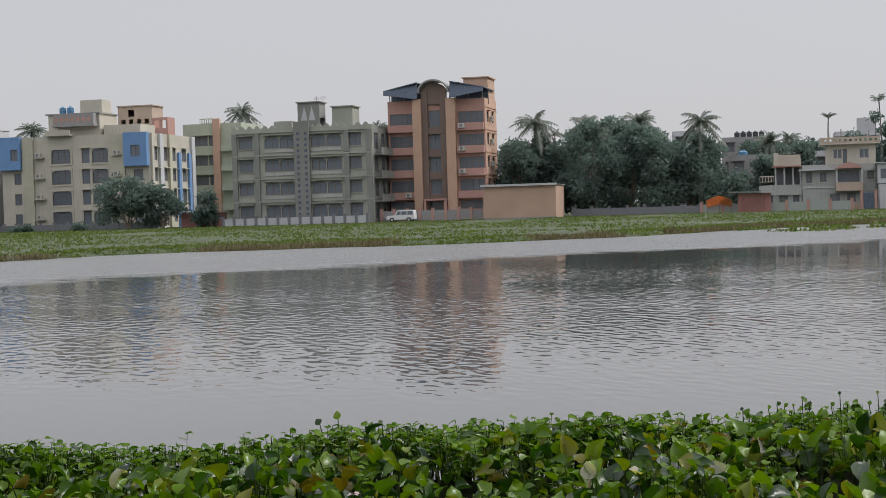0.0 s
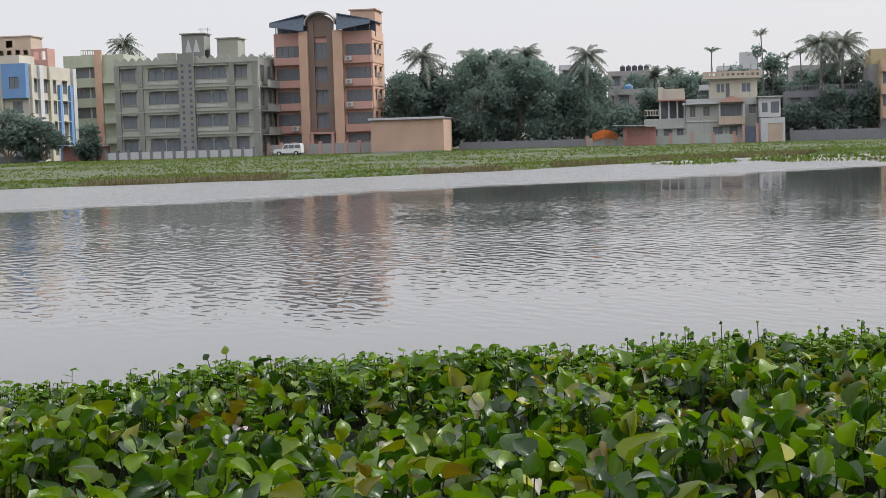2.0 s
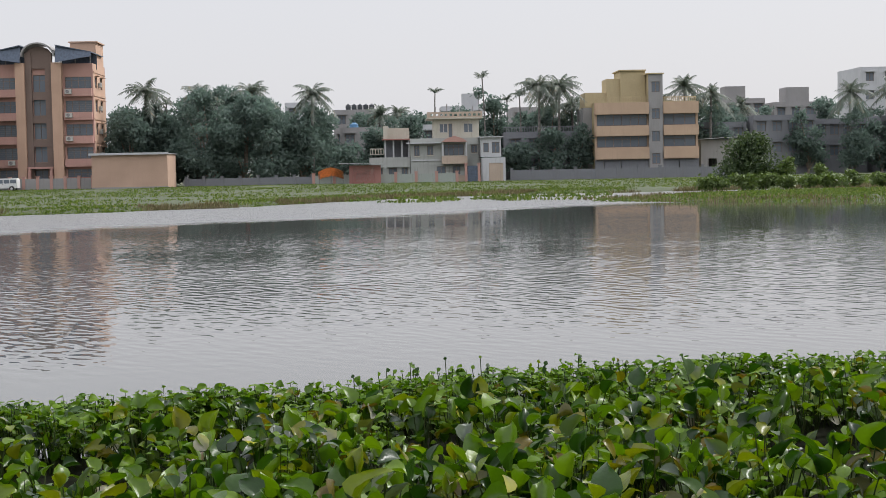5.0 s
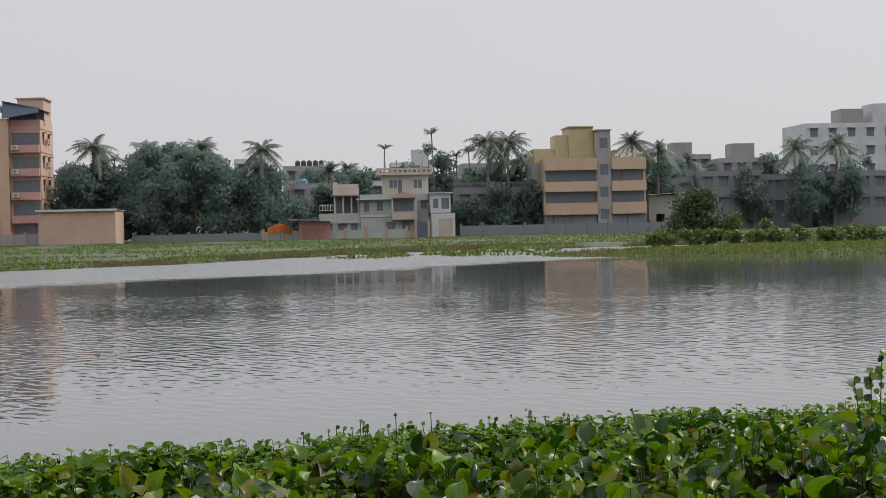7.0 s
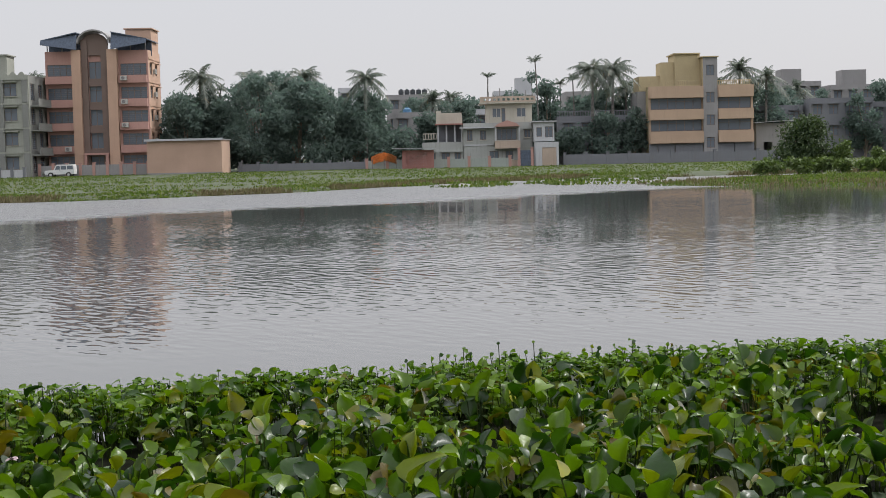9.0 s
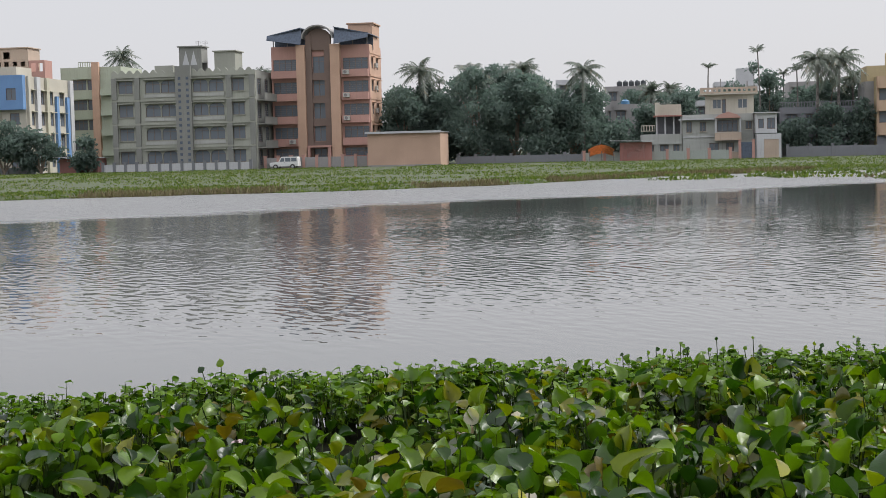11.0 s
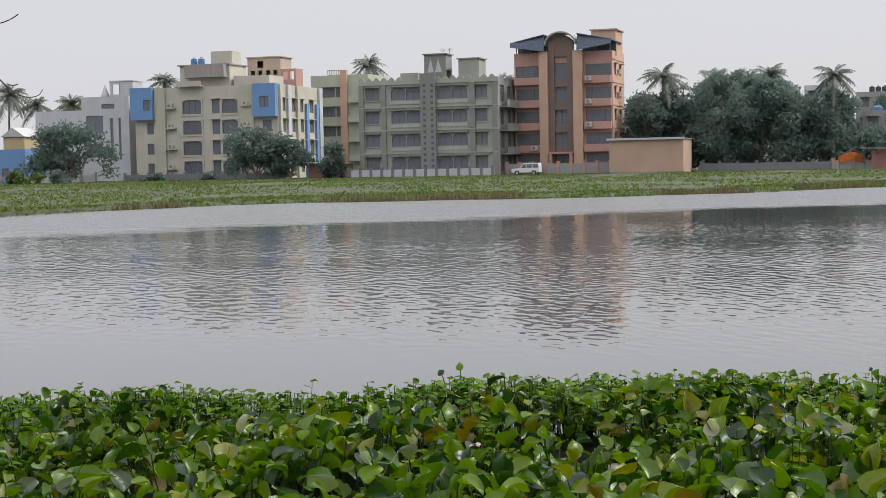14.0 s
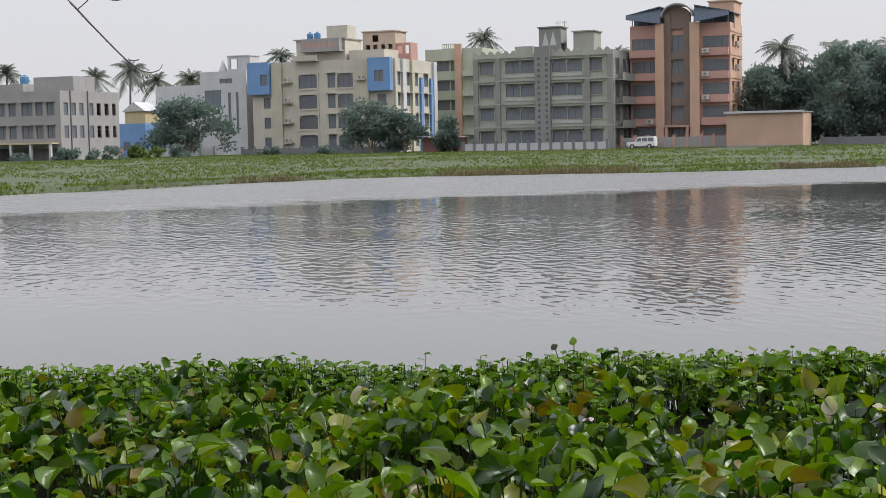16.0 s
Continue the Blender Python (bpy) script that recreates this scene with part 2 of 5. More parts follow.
# palm fronds greyed in their base colour for the haze
HAZED_PALM_LEAF = foliage("hazed_palm_leaf", [(0.0, (0.11, 0.135, 0.115)), (0.9, (0.14, 0.16, 0.13)), (1.0, (0.16, 0.13, 0.07))], 0.5, 0.3, 0.3, glow=(1.0, 1.12, 1.0))
BANK_LEAF = foliage("marsh_leaf", [(0.0, (0.055, 0.085, 0.02)), (0.55, (0.09, 0.13, 0.033)), (0.85, (0.13, 0.16, 0.052)), (1.0, (0.19, 0.18, 0.10))], 0.65, 0.45, 0.12)
# grey-green stops paint the sky's sheen on some leaves; tan-white is dry leaf
HYACINTH = foliage("hyacinth_leaf", [(0.0, (0.008, 0.028, 0.003)), (0.22, (0.018, 0.055, 0.004)), (0.45, (0.065, 0.13, 0.004)), (0.74, (0.115, 0.195, 0.004)), (0.87, (0.14, 0.15, 0.005)), (0.92, (0.11, 0.075, 0.008)), (0.945, (0.04, 0.07, 0.035)), (0.98, (0.16, 0.19, 0.165)), (1.0, (0.45, 0.41, 0.35))], 0.34, 0.36, 0.38, 0.0, True, (1.2, 1.3, 0.2))
STALK = foliage("hyacinth_stalk", [(0.0, (0.018, 0.035, 0.007)), (1.0, (0.04, 0.055, 0.015))], 0.6, 0.15, 0.1)
WEED = foliage("water_weed_leaf", [(0.0, (0.04, 0.095, 0.004)), (1.0, (0.11, 0.19, 0.010))], 0.5, 0.35, 0.12)


def glass_material():
    m, n, l, b = nodes_of("window_glass")
    # pane base lifted to blue-grey to carry the haze in front of it
    b.inputs["Base Color"].default_value = (0.12, 0.14, 0.165, 1)
    b.inputs["Roughness"].default_value = 0.18
    return m


GLASS = glass_material()


# ---- mesh helpers ----
def box(bm, x0, x1, y0, y1, z0, z1):
    v = [bm.verts.new((x, y, z)) for z in (z0, z1) for y in (y0, y1) for x in (x0, x1)]
    for f in ((0, 2, 3, 1), (4, 5, 7, 6), (0, 1, 5, 4), (2, 6, 7, 3), (0, 4, 6, 2), (1, 3, 7, 5)):
        bm.faces.new([v[i] for i in f])


def boxes(*dims):
    bm = bmesh.new()
    for d in dims:
        box(bm, *d)
    return bm


def prism(outline, y0, y1):
    """A solid with an outline in x and z, from y0 to y1."""
    bm = bmesh.new()
    a = [bm.verts.new((x, y0, z)) for x, z in outline]
    b = [bm.verts.new((x, y1, z)) for x, z in outline]
    k = len(outline)
    bm.faces.new(a)
    bm.faces.new(b[::-1])
    for i in range(k):
        bm.faces.new((a[i], b[i], b[(i + 1) % k], a[(i + 1) % k]))
    bmesh.ops.recalc_face_normals(bm, faces=bm.faces)
    return bm


def tube(bm, path, radii, sides=8):
    rings = []
    for i, p in enumerate(path):
        d = (Vector(path[min(i + 1, len(path) - 1)]) - Vector(path[max(i - 1, 0)])).normalized()
        u = d.orthogonal().normalized()
        w = d.cross(u)
        r = radii[i] if isinstance(radii, (list, tuple)) else radii
        rings.append([bm.verts.new(Vector(p) + r * (math.cos(2 * math.pi * k / sides) * u + math.sin(2 * math.pi * k / sides) * w)) for k in range(sides)])
    for a, b in zip(rings, rings[1:]):
        for k in range(sides):
            bm.faces.new((a[k], a[(k + 1) % sides], b[(k + 1) % sides], b[k]))
    bm.faces.new(rings[0][::-1])
    bm.faces.new(rings[-1])


def finish(bm, name, material, bevel=0.0):
    if bevel:
        bmesh.ops.bevel(bm, geom=list(bm.edges), offset=bevel, segments=1, affect="EDGES")
    me = bpy.data.meshes.new(name)
    bm.to_mesh(me)
    bm.free()
    me.materials.append(material)
    return me


def part(name, bm, material, parent, label="", m=None, bevel=0.0):
    me = bm if isinstance(bm, bpy.types.Mesh) else finish(bm, name, material, bevel)
    ob = new(name, me)
    ob.parent = parent
    if m is not None:
        ob.matrix_basis = m
    return tagged(ob, label)


def thing(name, label, category, x, y, z, group="", kind="", rz=0):
    ob = new(name)
    ob.matrix_basis = pose(x, y, z, 0, 0, rz)
    return tagged(ob, label, category, group, kind)


def leaves_mesh(name, verts, faces, material, smooth=False):
    me = bpy.data.meshes.new(name)
    me.from_pydata(verts, [], faces)
    me.materials.append(material)
    if smooth:
        me.polygons.foreach_set("use_smooth", [True] * len(me.polygons))
    return me


# ---- ground and lake ----
def lerp_line(points, x):
    if x <= points[0][0]:
        return points[0][1]
    for (xa, ya), (xb, yb) in zip(points, points[1:]):
        if x <= xb:
            return ya + (yb - ya) * (x - xa) / (xb - xa)
    return points[-1][1]


FAR_SHORE = [(-400, 5), (-130, 24), (-62, 44), (-47, 53), (-43, 60), (-42, 70), (-39, 78), (-33, 82), (-25, 84), (-17, 88), (-9, 95), (0, 111), (10, 120), (18, 118), (40, 122), (400, 130)]
MAT_EDGE = [(-16, 4.5), (-9.5, 8.1), (-7.4, 9.3), (-5.6, 10.0), (-3.9, 10.5), (-2.5, 11.4), (-0.9, 11.8), (0.6, 12.4), (2.1, 12.7), (3.9, 12.8), (5.0, 13.0), (9.0, 13.6), (16, 14.5)]


def wob(x, y, s, k=0.0):
    return noise.noise(Vector((x * s + k, y * s - k, k)))


def far_inland(x, y):
    """Metres inland of the far water's edge (below nought: on the lake)."""
    d = y - lerp_line(FAR_SHORE, x) + 2.2 * wob(x, y, 0.13) + 0.8 * wob(x, y, 0.6, 3)
    e = math.sqrt(((x - 47) / 33) ** 2 + ((y - 92) / 14) ** 2) + 0.06 * wob(x, y, 0.25, 7)
    return max(d, (1 - e) * 14)


def ground_z(x, y):
    d = far_inland(x, y)
    far = min(0.12 * d, 0.25 + 0.0045 * d) if d > 0 else max(0.15 * d, -1.2)
    near = min(0.35 + max(0, 5 - y) * 0.03, 0.35 - (y - 5) * 0.12, 0.6) + 0.05 * wob(x, y, 0.8)
    side = min((abs(x - 0) - 160) * 0.05, 0.4) if y < 130 else -2
    return max(min(far, 0.62), near, side, -1.2)


def grid_axis(a, b, step, reach):
    inner = list(np.arange(a, b + 0.01, step))
    out = [b + 6, b + 20, b + 60, b + 200, reach]
    return [-reach, a - 200, a - 60, a - 20, a - 6] + inner + out


gx, gy = grid_axis(-150, 110, 2.0, 3600), grid_axis(0, 225, 1.6, 3600)
verts = [(x, y, ground_z(x, y)) for y in gy for x in gx]
w = len(gx)
me = leaves_mesh("ground", verts, [(j * w + i, j * w + i + 1, (j + 1) * w + i + 1, (j + 1) * w + i) for j in range(len(gy) - 1) for i in range(w - 1)], GROUND, True)
tagged(new("ground", me), "marshy green bank with grass, mud and dry reeds", "ground", kind="structure")
bm = bmesh.new()
bm.faces.new([bm.verts.new(p) for p in ((-420, -5, 0), (420, -5, 0), (420, 135, 0), (-420, 135, 0))])
tagged(new("water", finish(bm, "water", WATER)), "still grey lake with wind ripples and blurred reflections", "lake", kind="structure")


# ---- walls, windows and houses ----
def wall_bm(width, height, th, holes):
    """A wall along x, its outer face at y = 0, with openings (xa, xb, za, zb) that go through it."""
    xs = sorted({0.0, width, *(h[0] for h in holes), *(h[1] for h in holes)})
    zs = sorted({0.0, height, *(h[2] for h in holes), *(h[3] for h in holes)})
    bm, vs = bmesh.new(), {}

    def v(x, y, z):
        k = (round(x, 4), round(y, 4), round(z, 4))
        if k not in vs:
            vs[k] = bm.verts.new(k)
        return vs[k]

    def solid(i, j):
        if not (0 <= i < len(xs) - 1 and 0 <= j < len(zs) - 1):
            return False
        cx, cz = (xs[i] + xs[i + 1]) / 2, (zs[j] + zs[j + 1]) / 2
        return not any(h[0] < cx < h[1] and h[2] < cz < h[3] for h in holes)

    for i in range(len(xs) - 1):
        for j in range(len(zs) - 1):
            if not solid(i, j):
                continue
            a, b, c, d = xs[i], xs[i + 1], zs[j], zs[j + 1]
            bm.faces.new((v(a, 0, c), v(b, 0, c), v(b, 0, d), v(a, 0, d)))
            bm.faces.new((v(a, th, d), v(b, th, d), v(b, th, c), v(a, th, c)))
            if not solid(i - 1, j):
                bm.faces.new((v(a, 0, d), v(a, th, d), v(a, th, c), v(a, 0, c)))
            if not solid(i + 1, j):
                bm.faces.new((v(b, 0, c), v(b, th, c), v(b, th, d), v(b, 0, d)))
            if not solid(i, j - 1):
                bm.faces.new((v(a, 0, c), v(a, th, c), v(b, th, c), v(b, 0, c)))
            if not solid(i, j + 1):
                bm.faces.new((v(b, 0, d), v(b, th, d), v(a, th, d), v(a, 0, d)))
    return bm


KEPT = {}


def window(parent, m, w, h, lights=2, frame=None, arched=False, shade=None, sill=None, glazed=True, grille=False, corner=None):
    """A window in an opening w x h: frame, one pane a light, sometimes a sunshade, a sill and a grille."""
    frame = frame or FRAME
    w, h = round(w, 2), round(h, 2)
    key = ("f", w, h, lights, frame.name, arched)
    if key not in KEPT:
        t = 0.07
        gaps = []
        for i in range(lights):
            xa = t if i == 0 else w * i / lights + 0.04
            xb = w - t if i == lights - 1 else w * (i + 1) / lights - 0.04
            gaps += [(xa, xb, t, h * 0.68), (xa, xb, h * 0.68 + 0.05, h - t)] if h > 1.2 else [(xa, xb, t, h - t)]
        bm = wall_bm(w, h, 0.07, gaps)
        bmesh.ops.translate(bm, verts=bm.verts, vec=(0, 0.1, 0))
        KEPT[key] = finish(bm, "window", frame)
    win = part("window", KEPT[key], None, parent, "", m)
    if arched:
        c = min(0.5, w / 4)
        for sgn in (0, 1):
            key = ("c", w, h, sgn, (corner or frame).name)
            if key not in KEPT:
                q = [(0, h), (0, h - c), (c * 0.35, h - c * 0.35), (c, h)]
                KEPT[key] = finish(prism([(w - a, b) for a, b in q] if sgn else q, 0.003, 0.098), "corner", corner or frame)
            part("corner", KEPT[key], None, win)
    if glazed:
        pw = w / lights
        key = ("p", round(pw, 3), h)
        if key not in KEPT:
            KEPT[key] = finish(boxes((0.05, pw - 0.05, 0.13, 0.14, 0.06, h - 0.06)), "pane", GLASS)
        for i in range(lights):
            part("pane", KEPT[key], None, win, "", pose(pw * i, 0.0, 0))
    if shade:
        key = ("s", w, shade.name)
        if key not in KEPT:
            KEPT[key] = finish(prism([(-0.15, 0.10), (w + 0.15, 0.10), (w + 0.15, 0.18), (-0.15, 0.18)], -0.5, 0.0), "sunshade", shade)
        part("sunshade", KEPT[key], None, win, "", pose(0, 0, h))
    if sill:
        key = ("i", w, sill.name)
        if key not in KEPT:
            KEPT[key] = finish(boxes((-0.08, w + 0.08, -0.12, -0.003, -0.1, 0.0)), "sill", sill)
        part("sill", KEPT[key], None, win, "", pose(0, 0, 0))
    if grille:
        key = ("g", w, h)
        if key not in KEPT:
            bm = bmesh.new()
            for i in range(int(h / 0.25)):
                box(bm, 0, w, 0.05, 0.07, 0.2 + i * 0.25, 0.225 + i * 0.25)
            KEPT[key] = finish(bm, "grille", METAL)
        part("grille", KEPT[key], None, win)
    return win


def air_unit(parent, m):
    if "ac" not in KEPT:
        bm = boxes((0, 0.85, -0.35, -0.02, 0, 0.6))
        bmesh.ops.bevel(bm, geom=list(bm.edges), offset=0.03, segments=1, affect="EDGES")
        KEPT["ac"] = finish(bm, "air_conditioner", FRAME_LIGHT)
        bm = bmesh.new()
        tube(bm, [(0.35, -0.36, 0.3), (0.35, -0.34, 0.3)], 0.22, 14)
        KEPT["fan"] = finish(bm, "fan_grille", METAL)
    a = part("air_conditioner", KEPT["ac"], None, parent, "", m)
    part("fan_grille", KEPT["fan"], None, a)


FACE = {"front": lambda W, D: pose(0, 0, 0), "right": lambda W, D: pose(W, 0, 0, 0, 0, 90), "left": lambda W, D: pose(0, D, 0, 0, 0, -90), "back": lambda W, D: pose(W, D, 0, 0, 0, 180)}


def shell(name, label, x0, x1, y0, depth, z0, z1, material, storey, holes, side=None, parapet=0.9, group="", roof_mat=None):
    """A house: four walls with real openings, floors, a dim interior, a roof slab and a parapet."""
    W, D, H = x1 - x0, depth, z1 - z0
    root = thing(name, label, "building", x0, y0, z0, group)
    th = 0.25
    for face in ("front", "right", "left", "back"):
        full = W if face in ("front", "back") else D
        inset = 0.0 if face in ("front", "back") else th
        m = FACE[face](W, D) @ pose(inset, 0, 0)
        hs = [(h[0] - inset, h[1] - inset, h[2], h[3]) for h in holes.get(face, [])]
        part("wall", wall_bm(full - 2 * inset, H, th, hs), (side or material) if face in ("right", "left") else material, root, "", m)
    slabs = [(th + 0.01, W - th - 0.01, th + 0.01, D - th - 0.01, z, z + 0.12) for z in np.arange(0.02, H - 0.6, storey)]
    slabs.append((th + 0.01, W - th - 0.01, 3.2, 3.35, 0.2, H - 0.7))
    part("interior", boxes(*slabs), INSIDE, root)
    part("roof", boxes((th + 0.005, W - th - 0.005, th + 0.005, D - th - 0.005, H - parapet - 0.15, H - parapet)), roof_mat or CONCRETE, root)
    return root


def put_window(root, face, W, D, h, **k):
    return window(root, FACE[face](W, D) @ pose(h[0], 0, h[2]), h[1] - h[0], h[3] - h[2], **k)


def band(root, name, material, x0, x1, z0, z1, out=0.12, face="front", W=0, D=0, label=""):
    return part(name, boxes((x0, x1, -out, -0.003, z0, z1)), material, root, label, FACE[face](W, D))


def drum(name, label, x, y, z, r, h, material):
    bm = bmesh.new()
    tube(bm, [(0, 0, 0), (0, 0, h * 0.3), (0, 0, h * 0.33), (0, 0, h * 0.62), (0, 0, h * 0.65), (0, 0, h * 0.86), (0, 0, h * 0.97), (0, 0, h)], [r, r, r * 1.04, r * 1.04, r, r, r * 0.5, r * 0.35], 16)
    root = thing(name, label, "tank", x, y, z)
    part("drum", bm, material, root)
    lid = bmesh.new()
    tube(lid, [(0, 0, h), (0, 0, h + 0.08)], r * 0.38, 12)
    part("lid", lid, material, root)


def rail(root, x0, x1, y, z, h, material, step=0.35, axis="x"):
    """A low balustrade: posts and a top bar."""
    n = max(1, int((x1 - x0) / step))
    gaps = [((x1 - x0) * i / n + 0.06, (x1 - x0) * (i + 1) / n - 0.06, 0.08, h - 0.12) for i in range(n)]
    part("balustrade", wall_bm(x1 - x0, h, 0.1, gaps), material, root, "", pose(x0, y - 0.05, z))


# orange five-storey block with a stair tower and tin canopies
X0, X1, Y0, Z0 = -50.6, -37.4, 187.0, 0.5
W, D, H = X1 - X0, 8.0, 16.1
tops = [14.9, 11.9, 8.9, 5.95, 3.15]
rows = [(t - 1.5 - Z0, t - Z0) for t in tops]
bays = [(0.25, 3.45), (9.65, 13.0)]
holes = {"front": [(a, b, c, d) for c, d in rows for a, b in bays] + [(5.6, 7.2, c - 0.4, d + 0.3) for c, d in rows[:-1]] + [(5.3, 7.6, 0.15, 2.6)],
         "right": [(x, x + 1.2, c + 0.1, d) for c, d in rows for x in (1.4, 4.8)]}
orange = shell("apartment_building", "five-storey salmon and ochre apartment block with dark tin canopies", X0, X1, Y0, D, Z0, Z0 + H, SALMON, 2.97, holes, OCHRE, 0.7)
for c, d in rows:
    for a, b in bays:
        win = put_window(orange, "front", W, D, (a, b, c, d), lights=4, grille=True)
        part("balcony", boxes((a - 0.15, b + 0.1, -0.75, -0.003, c - 1.0, c - 0.88), (a - 0.15, b + 0.1, -0.75, -0.65, c - 0.88, c - 0.02), (a - 0.15, a - 0.05, -0.65, -0.003, c - 0.88, c - 0.02), (b, b + 0.1, -0.65, -0.003, c - 0.88, c - 0.02)), SALMON, orange)
    for x in (1.4, 4.8):
        put_window(orange, "right", W, D, (x, x + 1.2, c + 0.1, d), lights=2, shade=OCHRE)
    air_unit(orange, FACE["right"](W, D) @ pose(3.2, 0, c + 0.3))
    air_unit(orange, pose(9.8 if c > 5 else 2.4, -0.76, c - 0.7))
for c, d in rows[:-1]:
    put_window(orange, "front", W, D, (5.6, 7.2, c - 0.4, d + 0.3), lights=2)
put_window(orange, "front", W, D, (5.3, 7.6, 0.15, 2.6), lights=2)
for a, b in ((3.6, 4.75), (8.15, 9.4)):
    part("pilaster", boxes((a, b, -1.0, -0.003, 0, H + 0.1)), OCHRE, orange)
part("portal", boxes((4.9, 5.25, -1.35, -0.52, 0, 2.75), (7.65, 8.0, -1.35, -0.52, 0, 2.75), (4.8, 8.1, -1.4, -0.52, 2.753, 3.0)), SALMON, orange, "salmon entrance portal")
for a, b in bays:
    part("grille_gate", wall_bm(b - a, 1.5, 0.05, [(0.1 + i * 0.3, 0.32 + i * 0.3, 0.1, 1.4) for i in range(int((b - a - 0.15) / 0.3))]), BRICK, orange, "brick-red ground-floor grille", pose(a, -0.85, 0.1))
part("stair_tower", boxes((4.76, 5.55, -0.5, -0.003, 0, H + 1.4), (7.25, 8.14, -0.5, -0.003, 0, H + 1.4)), BROWN, orange)
for c, d in rows[:-1]:
    part("spandrel", boxes((5.56, 7.24, -0.35, -0.003, c - 1.35, c - 0.42)), BROWN, orange)
arch = [(4.5 + 2.0 - 2.15 * math.cos(math.pi * k / 14), H + 0.9 + 1.75 * math.sin(math.pi * k / 14)) for k in range(15)]
inner = [(6.5 - 1.95 * math.cos(math.pi * (14 - k) / 14), H + 0.9 + 1.55 * math.sin(math.pi * (14 - k) / 14)) for k in range(15)]
part("barrel_arch", prism(arch + inner, -1.2, 3.0), CONCRETE, orange, "grey barrel arch over the stair tower")
part("arch_panel", prism([(6.5 - 1.7 * math.cos(math.pi * k / 14), H + 0.9 + 1.3 * math.sin(math.pi * k / 14)) for k in range(15)] + [(8.1, H - 0.6), (4.8, H - 0.6)], -0.3, -0.1), BROWN, orange)
for s in (0, 1):
    f = (lambda x: x) if s == 0 else (lambda x: W - x)
    o = [(f(-0.15), H + 1.25), (f(4.4), H + 2.2), (f(4.4), H + 2.32), (f(-0.15), H + 1.37)]
    can = part("canopy", prism(o if s == 0 else o[::-1], -1.4, 6.5), TIN_DARK, orange, "dark corrugated tin canopy")
    # front slope, its lower edge dropped to cover the shaded gap below
    bm = bmesh.new()
    lo = [bm.verts.new(p) for p in ((f(-0.15), -1.5, H + 0.75), (f(4.4), -1.5, H + 0.05), (f(4.4), -0.9, H + 2.19), (f(-0.15), -1.38, H + 1.24))]
    up_ = [bm.verts.new(v.co + Vector((0, -0.06, 0.02))) for v in lo]
    bm.faces.new(lo)
    bm.faces.new(up_[::-1])
    for i in range(4):
        bm.faces.new((lo[i], lo[(i + 1) % 4], up_[(i + 1) % 4], up_[i]))
    bmesh.ops.recalc_face_normals(bm, faces=bm.faces)
    part("front_slope", bm, TIN_DARK, can)
    # added dark sheet that stands in for the shade under the canopy
    o = [(f(-0.1), H - 0.65), (f(4.4), H - 0.65), (f(4.4), H + 2.15), (f(-0.1), H + 1.2)]
    part("shade_sheet", prism(o if s == 0 else o[::-1], 2.4, 2.46), TIN_DARK, can)
    for x in (0.3, 2.2, 4.0):
        part("post", boxes((f(x) - 0.06, f(x) + 0.06, 0.1, 0.22, H - 0.6, H + 1.3 + x * 0.17)), METAL, can)
part("stair_room", boxes((W - 3.4, W - 0.1, 3.0, 7.8, H - 0.65, H + 2.9)), OCHRE, orange, "ochre rooftop stair room")
part("room_cap", boxes((W - 3.6, W + 0.1, 2.8, 8.0, H + 2.9, H + 3.05)), OCHRE, orange)
for z in tops:
    band(orange, "string_course", OCHRE, 0.26, D - 0.26, z - Z0 + 0.55, z - Z0 + 0.75, 0.08, "right", W, D)

# plain buff shed with a tin roof
shed = thing("shed", "windowless buff plastered shed with pale tin roof edge", "shed", -36.1, 178.0, 0.3)
part("wall", wall_bm(9.2, 4.45, 0.25, []), SHED_WALL, shed)
part("wall", wall_bm(6.5, 4.45, 0.25, []), SHED_WALL, shed, "", pose(9.2, 0.26, 0, 0, 0, 90))
part("wall", wall_bm(6.5, 4.45, 0.25, []), SHED_WALL, shed, "", pose(0, 6.76, 0, 0, 0, -90))
part("wall", wall_bm(9.2, 4.45, 0.25, []), SHED_WALL, shed, "", pose(9.2, 7.02, 0, 0, 0, 180))
bm = bmesh.new()
for i in range(48):
    x = -0.25 + i * 0.2
    box(bm, x, x + 0.11, -0.35, 7.4, 4.46, 4.56)
    box(bm, x + 0.11, x + 0.2, -0.35, 7.4, 4.46, 4.52)
part("roof", bm, TIN, shed, "corrugated pale tin roof")
part("fascia", boxes((-0.26, 9.4, -0.39, -0.355, 4.4, 4.66)), WHITEWASH, shed)
part("plinth", boxes((-0.06, 9.26, -0.06, -0.003, 0, 0.5)), CONCRETE, shed)
for x in (2.3, 4.6, 6.9):
    part("joint", boxes((x, x + 0.05, -0.015, -0.002, 0.5, 4.4)), SHED_WALL, shed)

# grey-green four-storey block
X0, X1, Y0, Z0 = -70.1, -50.9, 180.0, 0.4
W, D, H = X1 - X0, 9.0, 12.9
tops = [12.3, 9.25, 6.2, 3.2]
rows = [(t - 1.6 - Z0, t - Z0) for t in tops]
wins = [(0.9, 2.8, 2), (4.5, 6.5, 2), (6.6, 8.6, 2), (10.9, 12.9, 2), (13.0, 15.0, 2), (16.1, 17.7, 2)]
holes = {"front": [(a, b, c, d) for c, d in rows for a, b, k in wins], "right": [(x, x + 1.8, c - 0.5, d) for c, d in rows for x in (0.9, 4.4)]}
# side walls, balconies, pilasters and stair tower take the darker grey-green
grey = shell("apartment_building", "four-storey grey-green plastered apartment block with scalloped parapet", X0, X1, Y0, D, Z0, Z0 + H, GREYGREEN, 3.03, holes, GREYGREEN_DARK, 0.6)
